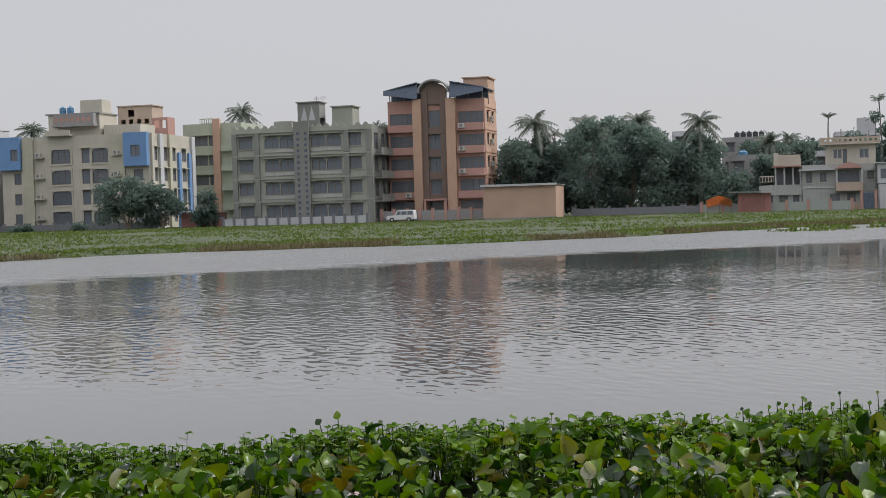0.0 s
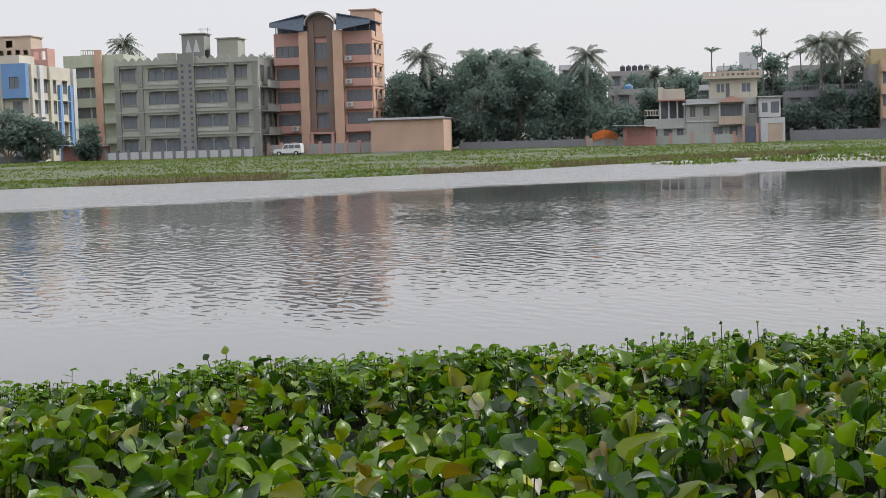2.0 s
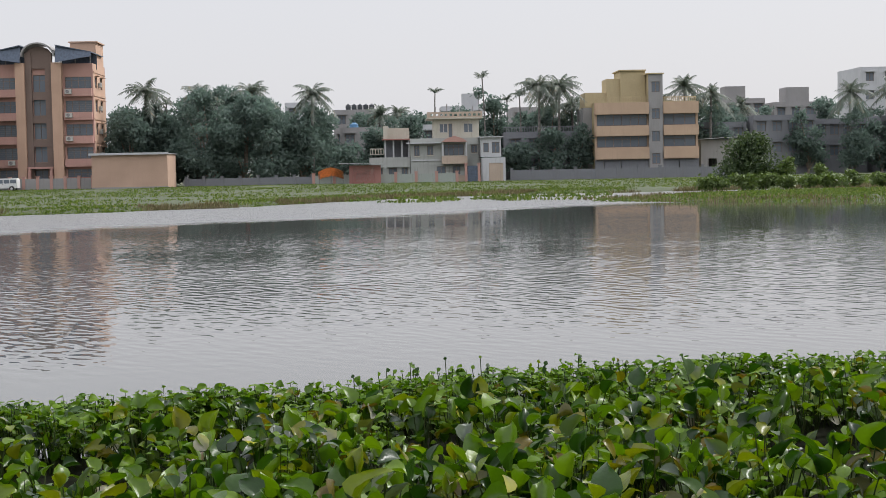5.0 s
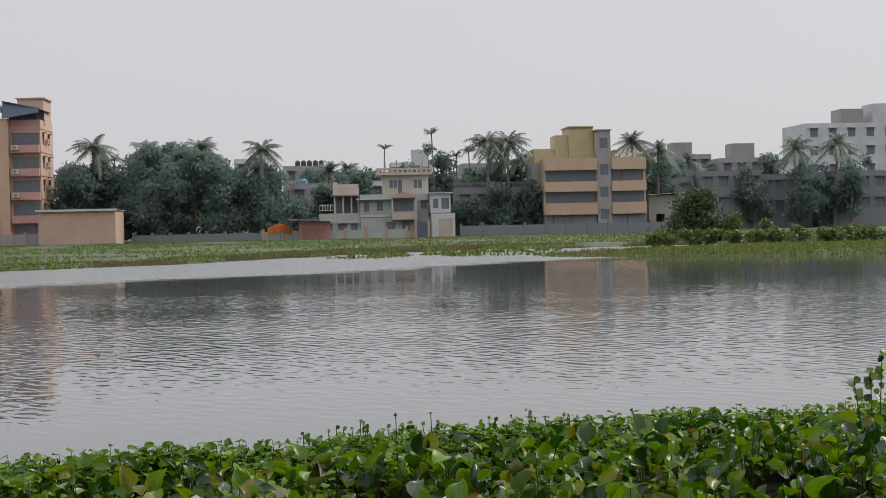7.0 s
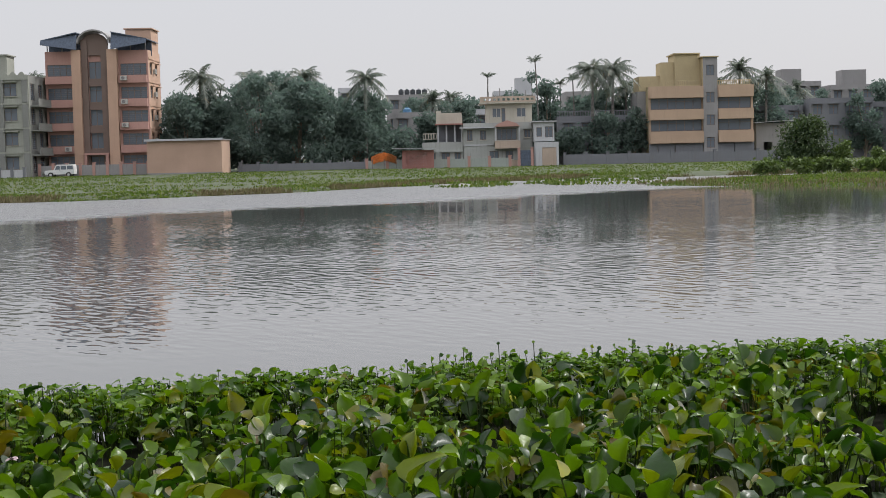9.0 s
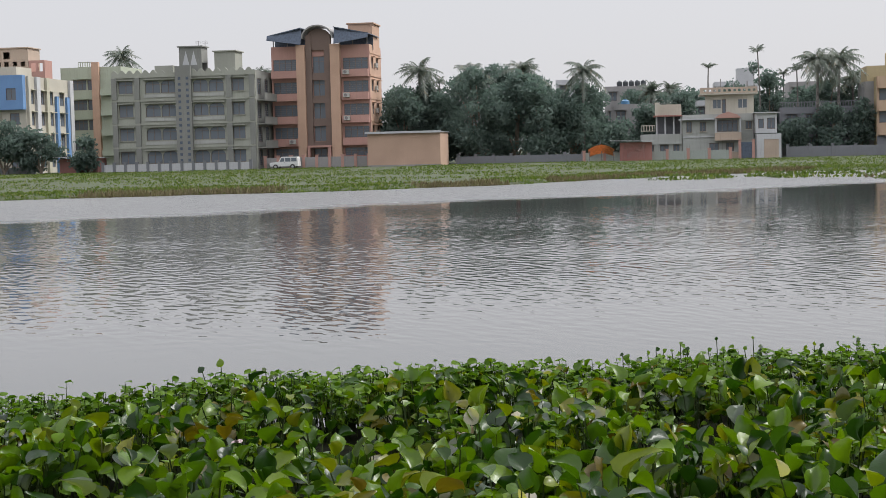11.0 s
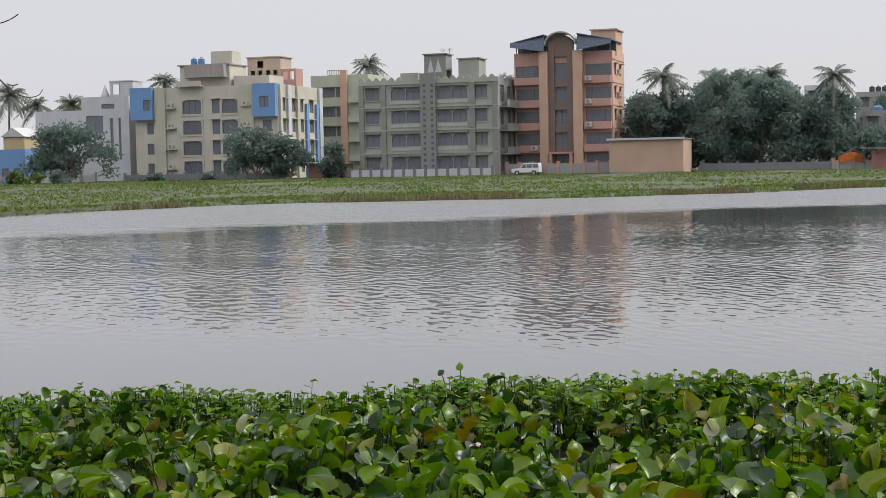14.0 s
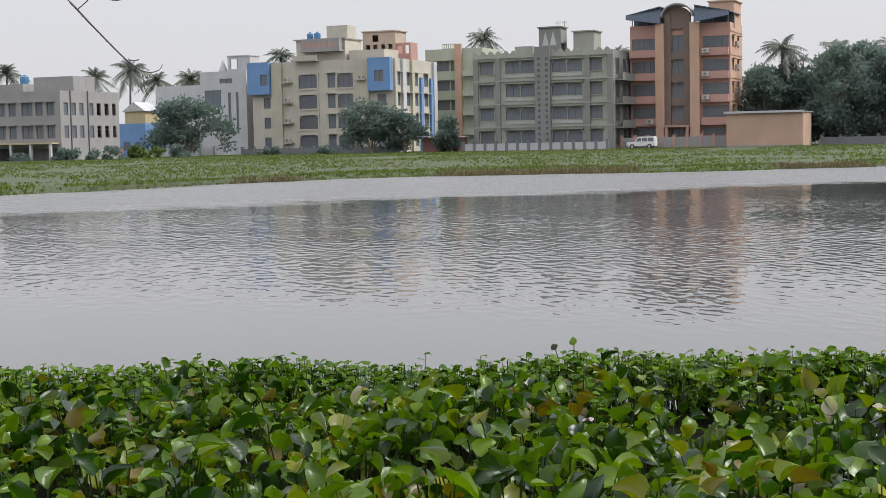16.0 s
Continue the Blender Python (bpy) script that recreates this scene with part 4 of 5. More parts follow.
# yellow block with long verandahs
X0, X1, Y0, Z0 = 27.9, 41.9, 194.0, 0.4
W, D, H = X1 - X0, 10.0, 10.3
holes = {"front": [(0.3, 7.1, z, z + 1.5) for z in (7.2, 4.3)] + [(9.3, 13.7, z, z + 1.5) for z in (7.2, 4.3)] , "left": [(x, x + 1.4, z, z + 1.5) for z in (7.2, 4.3, 1.4) for x in (2, 6)]}
yel = shell("apartment_building", "yellow and orange apartment block with long glazed verandahs", X0, X1, Y0, D, Z0, Z0 + H, ORANGE, 2.95, holes, YELLOW, 0.5)
for face, hs in holes.items():
    for h in hs:
        n = max(1, int((h[1] - h[0]) / 1.1))
        put_window(yel, face, W, D, h, lights=n)
for a, b in ((0.1, 7.2), (9.2, 13.9)):
    for z0, z1 in ((8.7, 10.25), (5.8, 7.15), (2.7, 4.25)):
        part("verandah_parapet", boxes((a, b, -1.0, -0.85, z0, z1), (a, b, -0.85, -0.003, z0, z0 + 0.12)), ORANGE, yel)
for a, b in ((0.0, 1.1), (1.2, 3.4), (3.5, 7.2), (9.2, 11.3), (11.4, 14.0)):
    part("shopfront", boxes((a, b, -0.4, -0.003, 0, 2.6)), DARK_WALL, yel, "sooty ground-floor shopfront")
part("stair_tower", wall_bm(1.9, 14.0, 0.25, [(0.4, 1.5, z, z + 1.4) for z in (2.0, 5.0, 8.0, 11.6)]), CONCRETE, yel, "grey stair tower", pose(7.25, -0.6, 0))
for z in (2.0, 5.0, 8.0, 11.6):
    window(yel, pose(7.65, -0.6, z), 1.1, 1.4, 2)
part("tower_side", boxes((7.25, 7.45, -0.348, 4, H, 14.0), (8.95, 9.15, -0.348, 4, H, 14.0), (7.0, 9.3, -0.8, 4.3, 14.003, 14.15)), YELLOW, yel)
part("roof_room", boxes((3.8, 7.2, 1.5, 7.0, H - 0.5, 14.6)), YELLOW, yel)
part("room_cap", boxes((3.6, 7.24, 1.2, 7.3, 14.6, 14.75)), YELLOW, yel)
part("roof_room", boxes((2.0, 3.78, 2.0, 6.5, H - 0.5, 13.6)), YELLOW, yel)
part("roof_room", boxes((-0.9, 1.98, 2.5, 8.0, H - 0.5, 11.8)), YELLOW, yel)
part("side_wing", boxes((-1.2, -0.01, 2.5, 9.0, 0, H - 0.52)), CONCRETE, yel)
rail(yel, 0.2, 7.0, 0.15, H, 0.8, YELLOW, 0.28)
rail(yel, 9.3, 13.8, 0.15, H, 0.7, YELLOW, 0.28)


# ---- houses farther off, between and behind the trees ----
def block(label, x0, x1, y0, z1, material, cols, storeys, depth=8.0, shade=True, parapet=0.6):
    W, h = x1 - x0, 3.0
    hs = []
    for s in range(storeys):
        top = z1 - 0.4 - 0.9 - s * h
        for c in range(cols):
            cx = W * (c + 0.5) / cols
            hs.append((cx - 0.65, cx + 0.65, top - 1.4, top))
    hs = [q for q in hs if q[2] > 0.3]
    b = shell("house", label, x0, x1, y0, depth, 0.4, z1, material, h, {"front": hs}, material, parapet, "houses behind the bank")
    for q in hs:
        put_window(b, "front", W, depth, q, lights=2, shade=material if shade else None)
    return b


w1 = block("six-storey white apartment block in the haze", 77.6, 100.0, 235.0, 17.6, WHITEWASH, 7, 5, 12)
part("tank_room", boxes((6.6, 10.4, 1.0, 6.0, 16.5, 19.6)), CONCRETE, w1)
part("tank_room", boxes((12.0, 20.0, 1.0, 6.0, 16.5, 20.4)), WHITEWASH, w1)
w2 = block("grey-brown house with a stepped roof", 54.2, 60.5, 230.0, 12.6, CONCRETE, 3, 3)
part("roof_room", boxes((0.2, 3.4, 1.0, 5.0, 11.5, 14.2)), CONCRETE, w2)
w3 = block("grey house with a rooftop room", 62.5, 72.0, 232.0, 12.0, CONCRETE, 4, 3)
part("roof_room", boxes((2.2, 6.0, 1.0, 5.0, 10.9, 14.0)), CONCRETE, w3)
block("low dark house with a long verandah", 52.0, 61.0, 204.0, 9.0, DARK_WALL, 4, 2)
block("low sooty house with a flat roof", 61.4, 69.0, 206.0, 8.4, DARK_WALL, 4, 2)
block("long low grey house under trees", 70.0, 86.0, 203.0, 8.6, DARK_WALL, 7, 2)
block("small brown house beside the yellow block", 44.5, 51.5, 206.0, 8.2, DARK_WALL, 3, 2)
tin = shell("tin_shed", "low shed with a bright tin roof", 43.6, 50.0, 200.0, 5.0, 0.4, 5.6, CONCRETE, 3, {"front": [(1.0, 2.2, 1.2, 2.6), (4.0, 5.2, 1.2, 2.6)]}, CONCRETE, 0.3)
part("roof_sheet", prism([(-0.4, 5.25), (6.8, 5.55), (6.8, 5.63), (-0.4, 5.33)], -0.8, 5.5), TIN, tin)
w4 = block("pale house behind the tree mass", -15.8, -10.8, 226.0, 13.0, WHITEWASH, 2, 3)
w5 = block("grey house with roof tanks", -8.5, -0.6, 232.0, 12.0, CONCRETE, 3, 3)
for i in range(5):
    drum("water_tank", "black plastic rooftop water tank on a flat roof", -6.2 + i * 0.95, 235.0, 12.05, 0.42, 0.9, PLASTIC_BLACK)
part("tank_plinth", boxes((1.6, 6.8, 2.0, 4.0, 10.9, 11.64)), CONCRETE, w5)
block("unpainted house with a blue tank", -6.5, -1.0, 200.0, 8.2, CONCRETE, 2, 2)
drum("water_tank", "blue plastic rooftop water tank on a flat roof", -4.6, 203.0, 7.6, 0.6, 1.3, PLASTIC_BLUE)
block("low house with white railings", 2.0, 7.0, 206.0, 8.6, WHITEWASH, 2, 2)
w6 = block("pale block behind the villa", 9.0, 16.0, 240.0, 12.6, WHITEWASH, 3, 3)
part("tank_room", boxes((3.6, 6.4, 1.0, 4.0, 11.5, 14.3)), WHITEWASH, w6)
block("house half hidden behind palms", 19.5, 26.5, 225.0, 11.6, CONCRETE, 3, 3)
block("house behind the tree mass with roof tanks", -30.5, -22.0, 216.0, 13.2, CONCRETE, 3, 3)
for i in range(3):
    drum("water_tank", "black plastic rooftop water tank on a flat roof", -27.2 + i * 1.5, 219.0, 12.6, 0.6, 1.5, PLASTIC_BLACK)


# ---- walls and fences along the bank ----
def fence_panels(label, x0, x1, y, z, h, posts, panels, step):
    f = thing("boundary_wall", label, "wall", x0, y, z)
    n = int((x1 - x0) / step)
    pm = finish(boxes((0, 0.35, -0.1, 0.25, 0, h + 0.2), (-0.05, 0.4, -0.15, 0.3, h + 0.203, h + 0.3)), "post", posts)
    qm = finish(boxes((0.352, step - 0.002, 0, 0.15, 0, h)), "panel", panels)
    for i in range(n + 1):
        part("post", pm, None, f, "", pose(i * step, 0, 0))
        if i < n:
            part("panel", qm, None, f, "", pose(i * step, 0, 0))
    return f


fence_panels("low boundary wall of pale panels between grey posts", -70.5, -51.0, 176.5, 0.35, 1.25, DARK_WALL, WHITEWASH, 1.5)
fence_panels("salmon gate wall of pale panels in front of the orange block", -50.5, -36.9, 181.5, 0.4, 1.6, SALMON, CONCRETE, 1.7)
fence_panels("dark weathered boundary fence", -106.5, -80.0, 181.0, 0.0, 1.5, DARK_WALL, DARK_WALL, 1.9)
fence_panels("pale concrete boundary wall under a tree", -122.5, -108.5, 180.0, 0.0, 1.7, CONCRETE, WHITEWASH, 2.4)
fence_panels("washed-out green compound wall with salmon posts", -9.6, 9.2, 184.0, 0.4, 1.3, SALMON, WALL_GREEN, 2.6)
fence_panels("brick-red boundary wall", -130.0, -123.0, 178.0, 0.0, 1.8, BRICK, BRICK, 2.4)
fence_panels("sooty boundary wall under the trees", -26.0, -9.9, 186.0, 0.3, 1.3, DARK_WALL, DARK_WALL, 2.3)
fence_panels("sooty boundary wall below the yellow block", 16.0, 44.0, 189.0, 0.3, 1.6, DARK_WALL, DARK_WALL, 2.8)
rs = thing("lean_to", "brick-red roadside stall with a tin roof", "stall", -76.8, 178.0, 0.2)
part("wall", wall_bm(5.2, 2.3, 0.2, [(2.2, 4.9, 0.2, 1.9)]), BRICK, rs)
part("wall", boxes((0, 0.2, 0.202, 3, 0, 2.3), (5.0, 5.2, 0.202, 3, 0, 2.3), (0.202, 4.998, 2.8, 3, 0, 2.3)), BRICK, rs)
part("roof", prism([(-0.5, 2.5), (5.6, 2.32), (5.6, 2.4), (-0.5, 2.58)], -1.2, 3.3), TIN, rs)
hs = thing("hut", "brick-red hut with a pale tin roof", "hut", -4.9, 183.0, 0.4)
part("wall", wall_bm(4.0, 2.5, 0.2, [(0.5, 3.2, 0.4, 2.2)]), BRICK, hs)
part("wall", boxes((0, 0.2, 0.202, 2.0, 0, 2.5), (3.8, 4.0, 0.202, 2.0, 0, 2.5)), BRICK, hs)
for i in range(15):
    part("shutter_slat", boxes((0.5, 3.2, 0.08, 0.11, 0.4 + i * 0.12, 0.5 + i * 0.12)), BRICK, hs)
part("roof", prism([(-1.2, 2.72), (4.3, 2.58), (4.3, 2.66), (-1.2, 2.8)], -0.8, 2.4), TIN, hs)
tp = thing("tarpaulin_shelter", "bright orange tarpaulin over a low stall", "shelter", -8.8, 183.0, 0.0)
bm = bmesh.new()
cols = [[bm.verts.new((i * 0.4, j * 0.6, 1.75 + 0.5 * math.sin(math.pi * i / 8) * (1 - 0.15 * j) - 0.35 * j + 0.06 * random.random())) for j in range(-1, 3)] for i in range(9)]
for a, b in zip(cols, cols[1:]):
    for j in range(3):
        bm.faces.new((a[j], b[j], b[j + 1], a[j + 1]))
bmesh.ops.solidify(bm, geom=bm.faces[:], thickness=0.02)
part("sheet", bm, TARP, tp)
for x in (0.1, 1.6, 3.1):
    part("post", boxes((x, x + 0.08, -0.5, -0.42, 0, 1.9)), METAL, tp)


# ---- white off-road car beside the gate ----
def jeep(x, y, z):
    c = thing("car", "white off-road car with roof rails parked by the gate", "car", x, y, z)
    side = [(0.05, 0.45), (0.0, 0.85), (0.15, 1.02), (1.35, 1.1), (1.75, 1.78), (2.0, 1.86), (4.2, 1.86), (4.32, 1.7), (4.38, 1.0), (4.38, 0.45), (3.95, 0.42), (3.8, 0.72), (3.3, 0.75), (3.1, 0.42), (1.3, 0.42), (1.15, 0.72), (0.65, 0.75), (0.45, 0.42)]
    part("body", prism(side, 0, 1.75), CAR_WHITE, c, "", None, 0.02)
    for a, b in ((1.55, 2.3), (2.42, 3.25), (3.36, 4.2)):
        t = 0.28 if a < 2 else 0.0
        part("side_window", prism([(a, 1.14), (b, 1.14), (b, 1.68), (a + t, 1.68)], -0.012, -0.001), GLASS, c)
    part("windscreen", prism([(1.36, 1.13), (1.40, 1.13), (1.74, 1.72), (1.70, 1.72)], 0.15, 1.6), GLASS, c)
    for px in (0.9, 3.55):
        for py in (0.0, 1.6):
            bm = bmesh.new()
            tube(bm, [(px, py - 0.03, 0.37), (px, py + 0.18, 0.37)], 0.36, 18)
            wh = part("wheel", bm, RUBBER, c)
            bm = bmesh.new()
            tube(bm, [(px, py - 0.05, 0.37), (px, py - 0.031, 0.37)], 0.2, 14)
            part("rim", bm, TIN, wh)
    for px in (2.3, 3.3):
        for py in (0.2, 1.45):
            part("roof_rail", boxes((px - 0.5, px + 0.49, py, py + 0.06, 1.9, 1.95)), METAL, c)
    part("bumper", boxes((-0.1, -0.002, 0.05, 1.7, 0.42, 0.62)), METAL, c)
    part("headlight", boxes((-0.02, 0.02, 0.1, 0.35, 0.74, 0.92)), GLASS, c)
    part("door_handle", boxes((2.2, 2.36, -0.03, -0.002, 1.0, 1.04)), METAL, c)
    return c


jeep(-49.15, 179.3, 0.55).scale = (0.84, 0.84, 0.84)


# ---- trees ----
def crown_leaves(rng, blobs, count, size):
    """Small leaf clumps scattered over the outside and inside of uneven blobs; each is two crossed blades."""
    verts, faces = [], []
    vol = np.array([b[3] * b[4] * b[5] for b in blobs]) ** (2 / 3)
    pick = rng.choice(len(blobs), count, p=vol / vol.sum())
    for k in pick:
        cx, cy, cz, rx, ry, rz = blobs[k]
        d = rng.normal(size=3)
        d /= np.linalg.norm(d)
        r = rng.random() ** 0.35
        lump = 1 + 0.22 * math.sin(3.1 * d[0] + 5 * k) * math.cos(4.3 * d[2] + k) + 0.16 * rng.normal()
        p = np.array((cx + d[0] * rx * r * lump, cy + d[1] * ry * r * lump, cz + d[2] * rz * r * lump))
        u = rng.normal(size=3)
        u /= np.linalg.norm(u)
        w_ = np.cross(u, rng.normal(size=3))
        w_ /= np.linalg.norm(w_) + 1e-6
        s = size * (0.6 + 0.8 * rng.random())
        i = len(verts)
        verts += [tuple(p - u * s), tuple(p + w_ * s * 0.45), tuple(p + u * s), tuple(p - w_ * s * 0.45)]
        faces.append((i, i + 1, i + 2, i + 3))
    return verts, faces


def tree(name, label, x, y, z, blobs, count, size, leaf, seed, trunk_r=0.3, fork=0.35):
    rng = np.random.default_rng(seed)
    root = thing(name, label, "tree" if trunk_r > 0.12 else "bush", x, y, z)
    bm = bmesh.new()
    top = min(b[2] for b in blobs)
    fz = max(0.3, top * fork)
    tube(bm, [(0, 0, -0.3), (0.05, 0, fz * 0.5), (0.1, 0.05, fz)], [trunk_r * 1.3, trunk_r, trunk_r * 0.85], 9)
    part("trunk", bm, BARK, root)
    for b in blobs[:7]:
        bm = bmesh.new()
        mid = (b[0] * 0.4 + 0.1, b[1] * 0.4, fz + (b[2] - fz) * 0.6)
        tube(bm, [(0.1, 0.05, fz - 0.1), mid, (b[0], b[1], b[2])], [trunk_r * 0.6, trunk_r * 0.4, trunk_r * 0.12], 6)
        part("limb", bm, BARK, root)
    v, f = crown_leaves(rng, blobs, count, size)
    part("crown", leaves_mesh("crown", v, f, leaf), leaf, root)
    return root


def rand_blobs(rng, n, width, low, high, depth=None, r=(1.2, 2.2)):
    out = []
    for _ in range(n):
        s = rng.uniform(*r)
        t = rng.random()
        zz = low + s * 0.7 + (high - low - 1.5 * s) * t
        taper = 1 - 0.55 * t ** 2
        out.append((rng.uniform(-1, 1) * (width / 2 - s * 0.6) * taper, rng.uniform(-1, 1) * ((depth or width) / 2 - s * 0.6) * taper, zz, s, s, s * rng.uniform(0.7, 0.95)))
    return out


def palm(label, x, y, top, seed, crown=3.2, fronds=20, trunk=0.17, lean=0.6, thin=False):
    """A coconut or areca palm: a curved ringed trunk and arching fronds with hanging leaflets."""
    rng = np.random.default_rng(seed)
    z0 = 0.3
    h = top - z0 - crown * 0.42
    root = thing("palm_tree", label, "palm", x, y, z0)
    bm = bmesh.new()
    dx, dy = rng.uniform(-lean, lean), rng.uniform(-lean, lean)
    path = [(dx * (k / 10) ** 2, dy * (k / 10) ** 2, -0.3 + (h + 0.3) * k / 10) for k in range(11)]
    tube(bm, path, [trunk * (1.35 - 0.5 * k / 10 + 0.06 * (k % 2)) for k in range(11)], 8)
    part("trunk", bm, PALM_BARK, root)
    head = np.array((dx, dy, h))
    for k in range(fronds):
        az = 2 * math.pi * (k * 0.381966) + rng.uniform(-0.2, 0.2)
        up = rng.uniform(-0.5, 1.45) if not thin else rng.uniform(0.4, 1.4)
        ln = crown * rng.uniform(0.8, 1.1)
        out = np.array((math.cos(az), math.sin(az), 0))
        sidev = np.array((-math.sin(az), math.cos(az), 0))
        verts, faces, n = [], [], 18
        spine = []
        for i in range(n + 1):
            s = i / n
            droop = 0.62 * s * s * (1.1 - 0.25 * up)
            spine.append(head + out * ln * (s * math.cos(up) + 0.12 * s * s) + np.array((0, 0, ln * (s * math.sin(up) - droop))))
        for i in range(n):
            for sg in (-1, 1):
                p, q = spine[i], spine[i] + (spine[i + 1] - spine[i]) * 0.9
                wl_ = ln * 0.34 * math.sin(math.pi * (0.12 + 0.83 * (i + 0.5) / n)) * rng.uniform(0.8, 1.15)
                t_ = sidev * sg * wl_ * 0.75 + np.array((0, 0, -wl_ * rng.uniform(0.35, 0.8))) + (spine[i + 1] - spine[i]) * 1.3
                j = len(verts)
                verts += [tuple(p), tuple(q), tuple(q * 0.35 + p * 0.65 + t_)]
                faces.append((j, j + 1, j + 2))
        bmf = leaves_mesh("frond", verts, faces, HAZED_PALM_LEAF)
        part("frond", bmf, HAZED_PALM_LEAF, root)
    return root


rng = np.random.default_rng(5)
LBL = "dark broad-leaved tree in haze on the far bank"
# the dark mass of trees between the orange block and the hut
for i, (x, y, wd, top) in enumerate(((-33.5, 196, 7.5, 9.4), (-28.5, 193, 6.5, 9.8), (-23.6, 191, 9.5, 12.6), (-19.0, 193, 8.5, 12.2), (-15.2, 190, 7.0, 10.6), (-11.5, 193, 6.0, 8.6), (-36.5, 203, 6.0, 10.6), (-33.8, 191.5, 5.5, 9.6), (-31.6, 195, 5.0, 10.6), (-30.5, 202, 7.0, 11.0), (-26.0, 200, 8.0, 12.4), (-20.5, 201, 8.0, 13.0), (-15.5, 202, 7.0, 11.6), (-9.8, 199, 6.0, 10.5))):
    tree("tree", LBL, x, y, 0.4, rand_blobs(rng, 22, wd + 0.8, 0.4, top + 0.9), 6500, 0.27, HAZED_TREE_LEAF, 20 + i, 0.32)
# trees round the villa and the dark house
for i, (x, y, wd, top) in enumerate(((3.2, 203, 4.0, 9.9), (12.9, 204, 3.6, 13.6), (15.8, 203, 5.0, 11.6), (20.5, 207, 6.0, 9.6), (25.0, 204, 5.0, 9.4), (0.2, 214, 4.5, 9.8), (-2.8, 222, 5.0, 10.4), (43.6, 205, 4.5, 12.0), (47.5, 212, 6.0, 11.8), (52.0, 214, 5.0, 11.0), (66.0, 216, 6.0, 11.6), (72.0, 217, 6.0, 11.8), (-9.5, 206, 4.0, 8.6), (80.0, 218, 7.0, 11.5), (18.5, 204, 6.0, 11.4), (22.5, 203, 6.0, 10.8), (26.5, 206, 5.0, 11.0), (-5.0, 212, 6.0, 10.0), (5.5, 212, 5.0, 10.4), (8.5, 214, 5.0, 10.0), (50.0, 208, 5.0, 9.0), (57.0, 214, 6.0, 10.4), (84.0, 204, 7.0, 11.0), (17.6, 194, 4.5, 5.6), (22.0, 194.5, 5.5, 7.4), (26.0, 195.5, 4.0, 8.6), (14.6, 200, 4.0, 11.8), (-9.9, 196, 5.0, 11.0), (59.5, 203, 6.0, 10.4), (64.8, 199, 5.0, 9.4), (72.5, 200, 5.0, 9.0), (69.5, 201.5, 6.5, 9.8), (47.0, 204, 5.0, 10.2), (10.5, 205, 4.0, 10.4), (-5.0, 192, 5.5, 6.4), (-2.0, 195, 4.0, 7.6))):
    tree("tree", LBL, x, y, 0.4, rand_blobs(rng, 14, wd, 0.6, top + 0.2, None, (0.9, 1.6)), 2800, 0.26, HAZED_TREE_LEAF, 60 + i, 0.22)
# roadside trees in front of the left-hand blocks
L2 = "small spreading green tree beside the boundary wall"
tree("tree", L2, -109.6, 172, 0.0, rand_blobs(rng, 30, 14.5, 1.0, 9.2, 7, (1.3, 2.0)), 6000, 0.26, HAZED_TREE_LEAF, 90, 0.25)
tree("tree", L2, -83.6, 176, 0.1, rand_blobs(rng, 24, 10.5, 0.8, 8.2, 6, (1.1, 1.8)), 5000, 0.26, HAZED_TREE_LEAF, 91, 0.22)
tree("tree", L2, -79.0, 177, 0.1, rand_blobs(rng, 14, 6.5, 0.8, 6.6, 5, (0.9, 1.5)), 2800, 0.25, HAZED_TREE_LEAF, 92, 0.18)
tree("tree", L2, -72.0, 176.5, 0.2, rand_blobs(rng, 12, 5.0, 0.7, 5.6, 3, (0.8, 1.2)), 2000, 0.24, HAZED_TREE_LEAF, 93, 0.15)
tree("tree", L2, -112.5, 166, 0.0, rand_blobs(rng, 8, 7.0, 0.2, 2.4, 4, (0.7, 1.0)), 900, 0.3, BUSH_LEAF, 94, 0.13)
for i, (x, y, wd, top) in enumerate(((-106.5, 148.5, 5.0, 2.6), (-111.5, 147.0, 5.0, 2.2), (-118.0, 146.5, 4.0, 1.8), (-103.5, 160.0, 4.0, 2.4), (-100.5, 178.5, 4.0, 2.0), (-92.0, 179.0, 3.5, 1.7))):
    tree("bush", "low bush at the foot of a wall, leaf colour paled for haze", x, y, 0.05, rand_blobs(rng, 8, wd, 0.0, top, 2.5, (0.5, 0.8)), 1100, 0.2, HAZED_TREE_LEAF, 140 + i, 0.06)
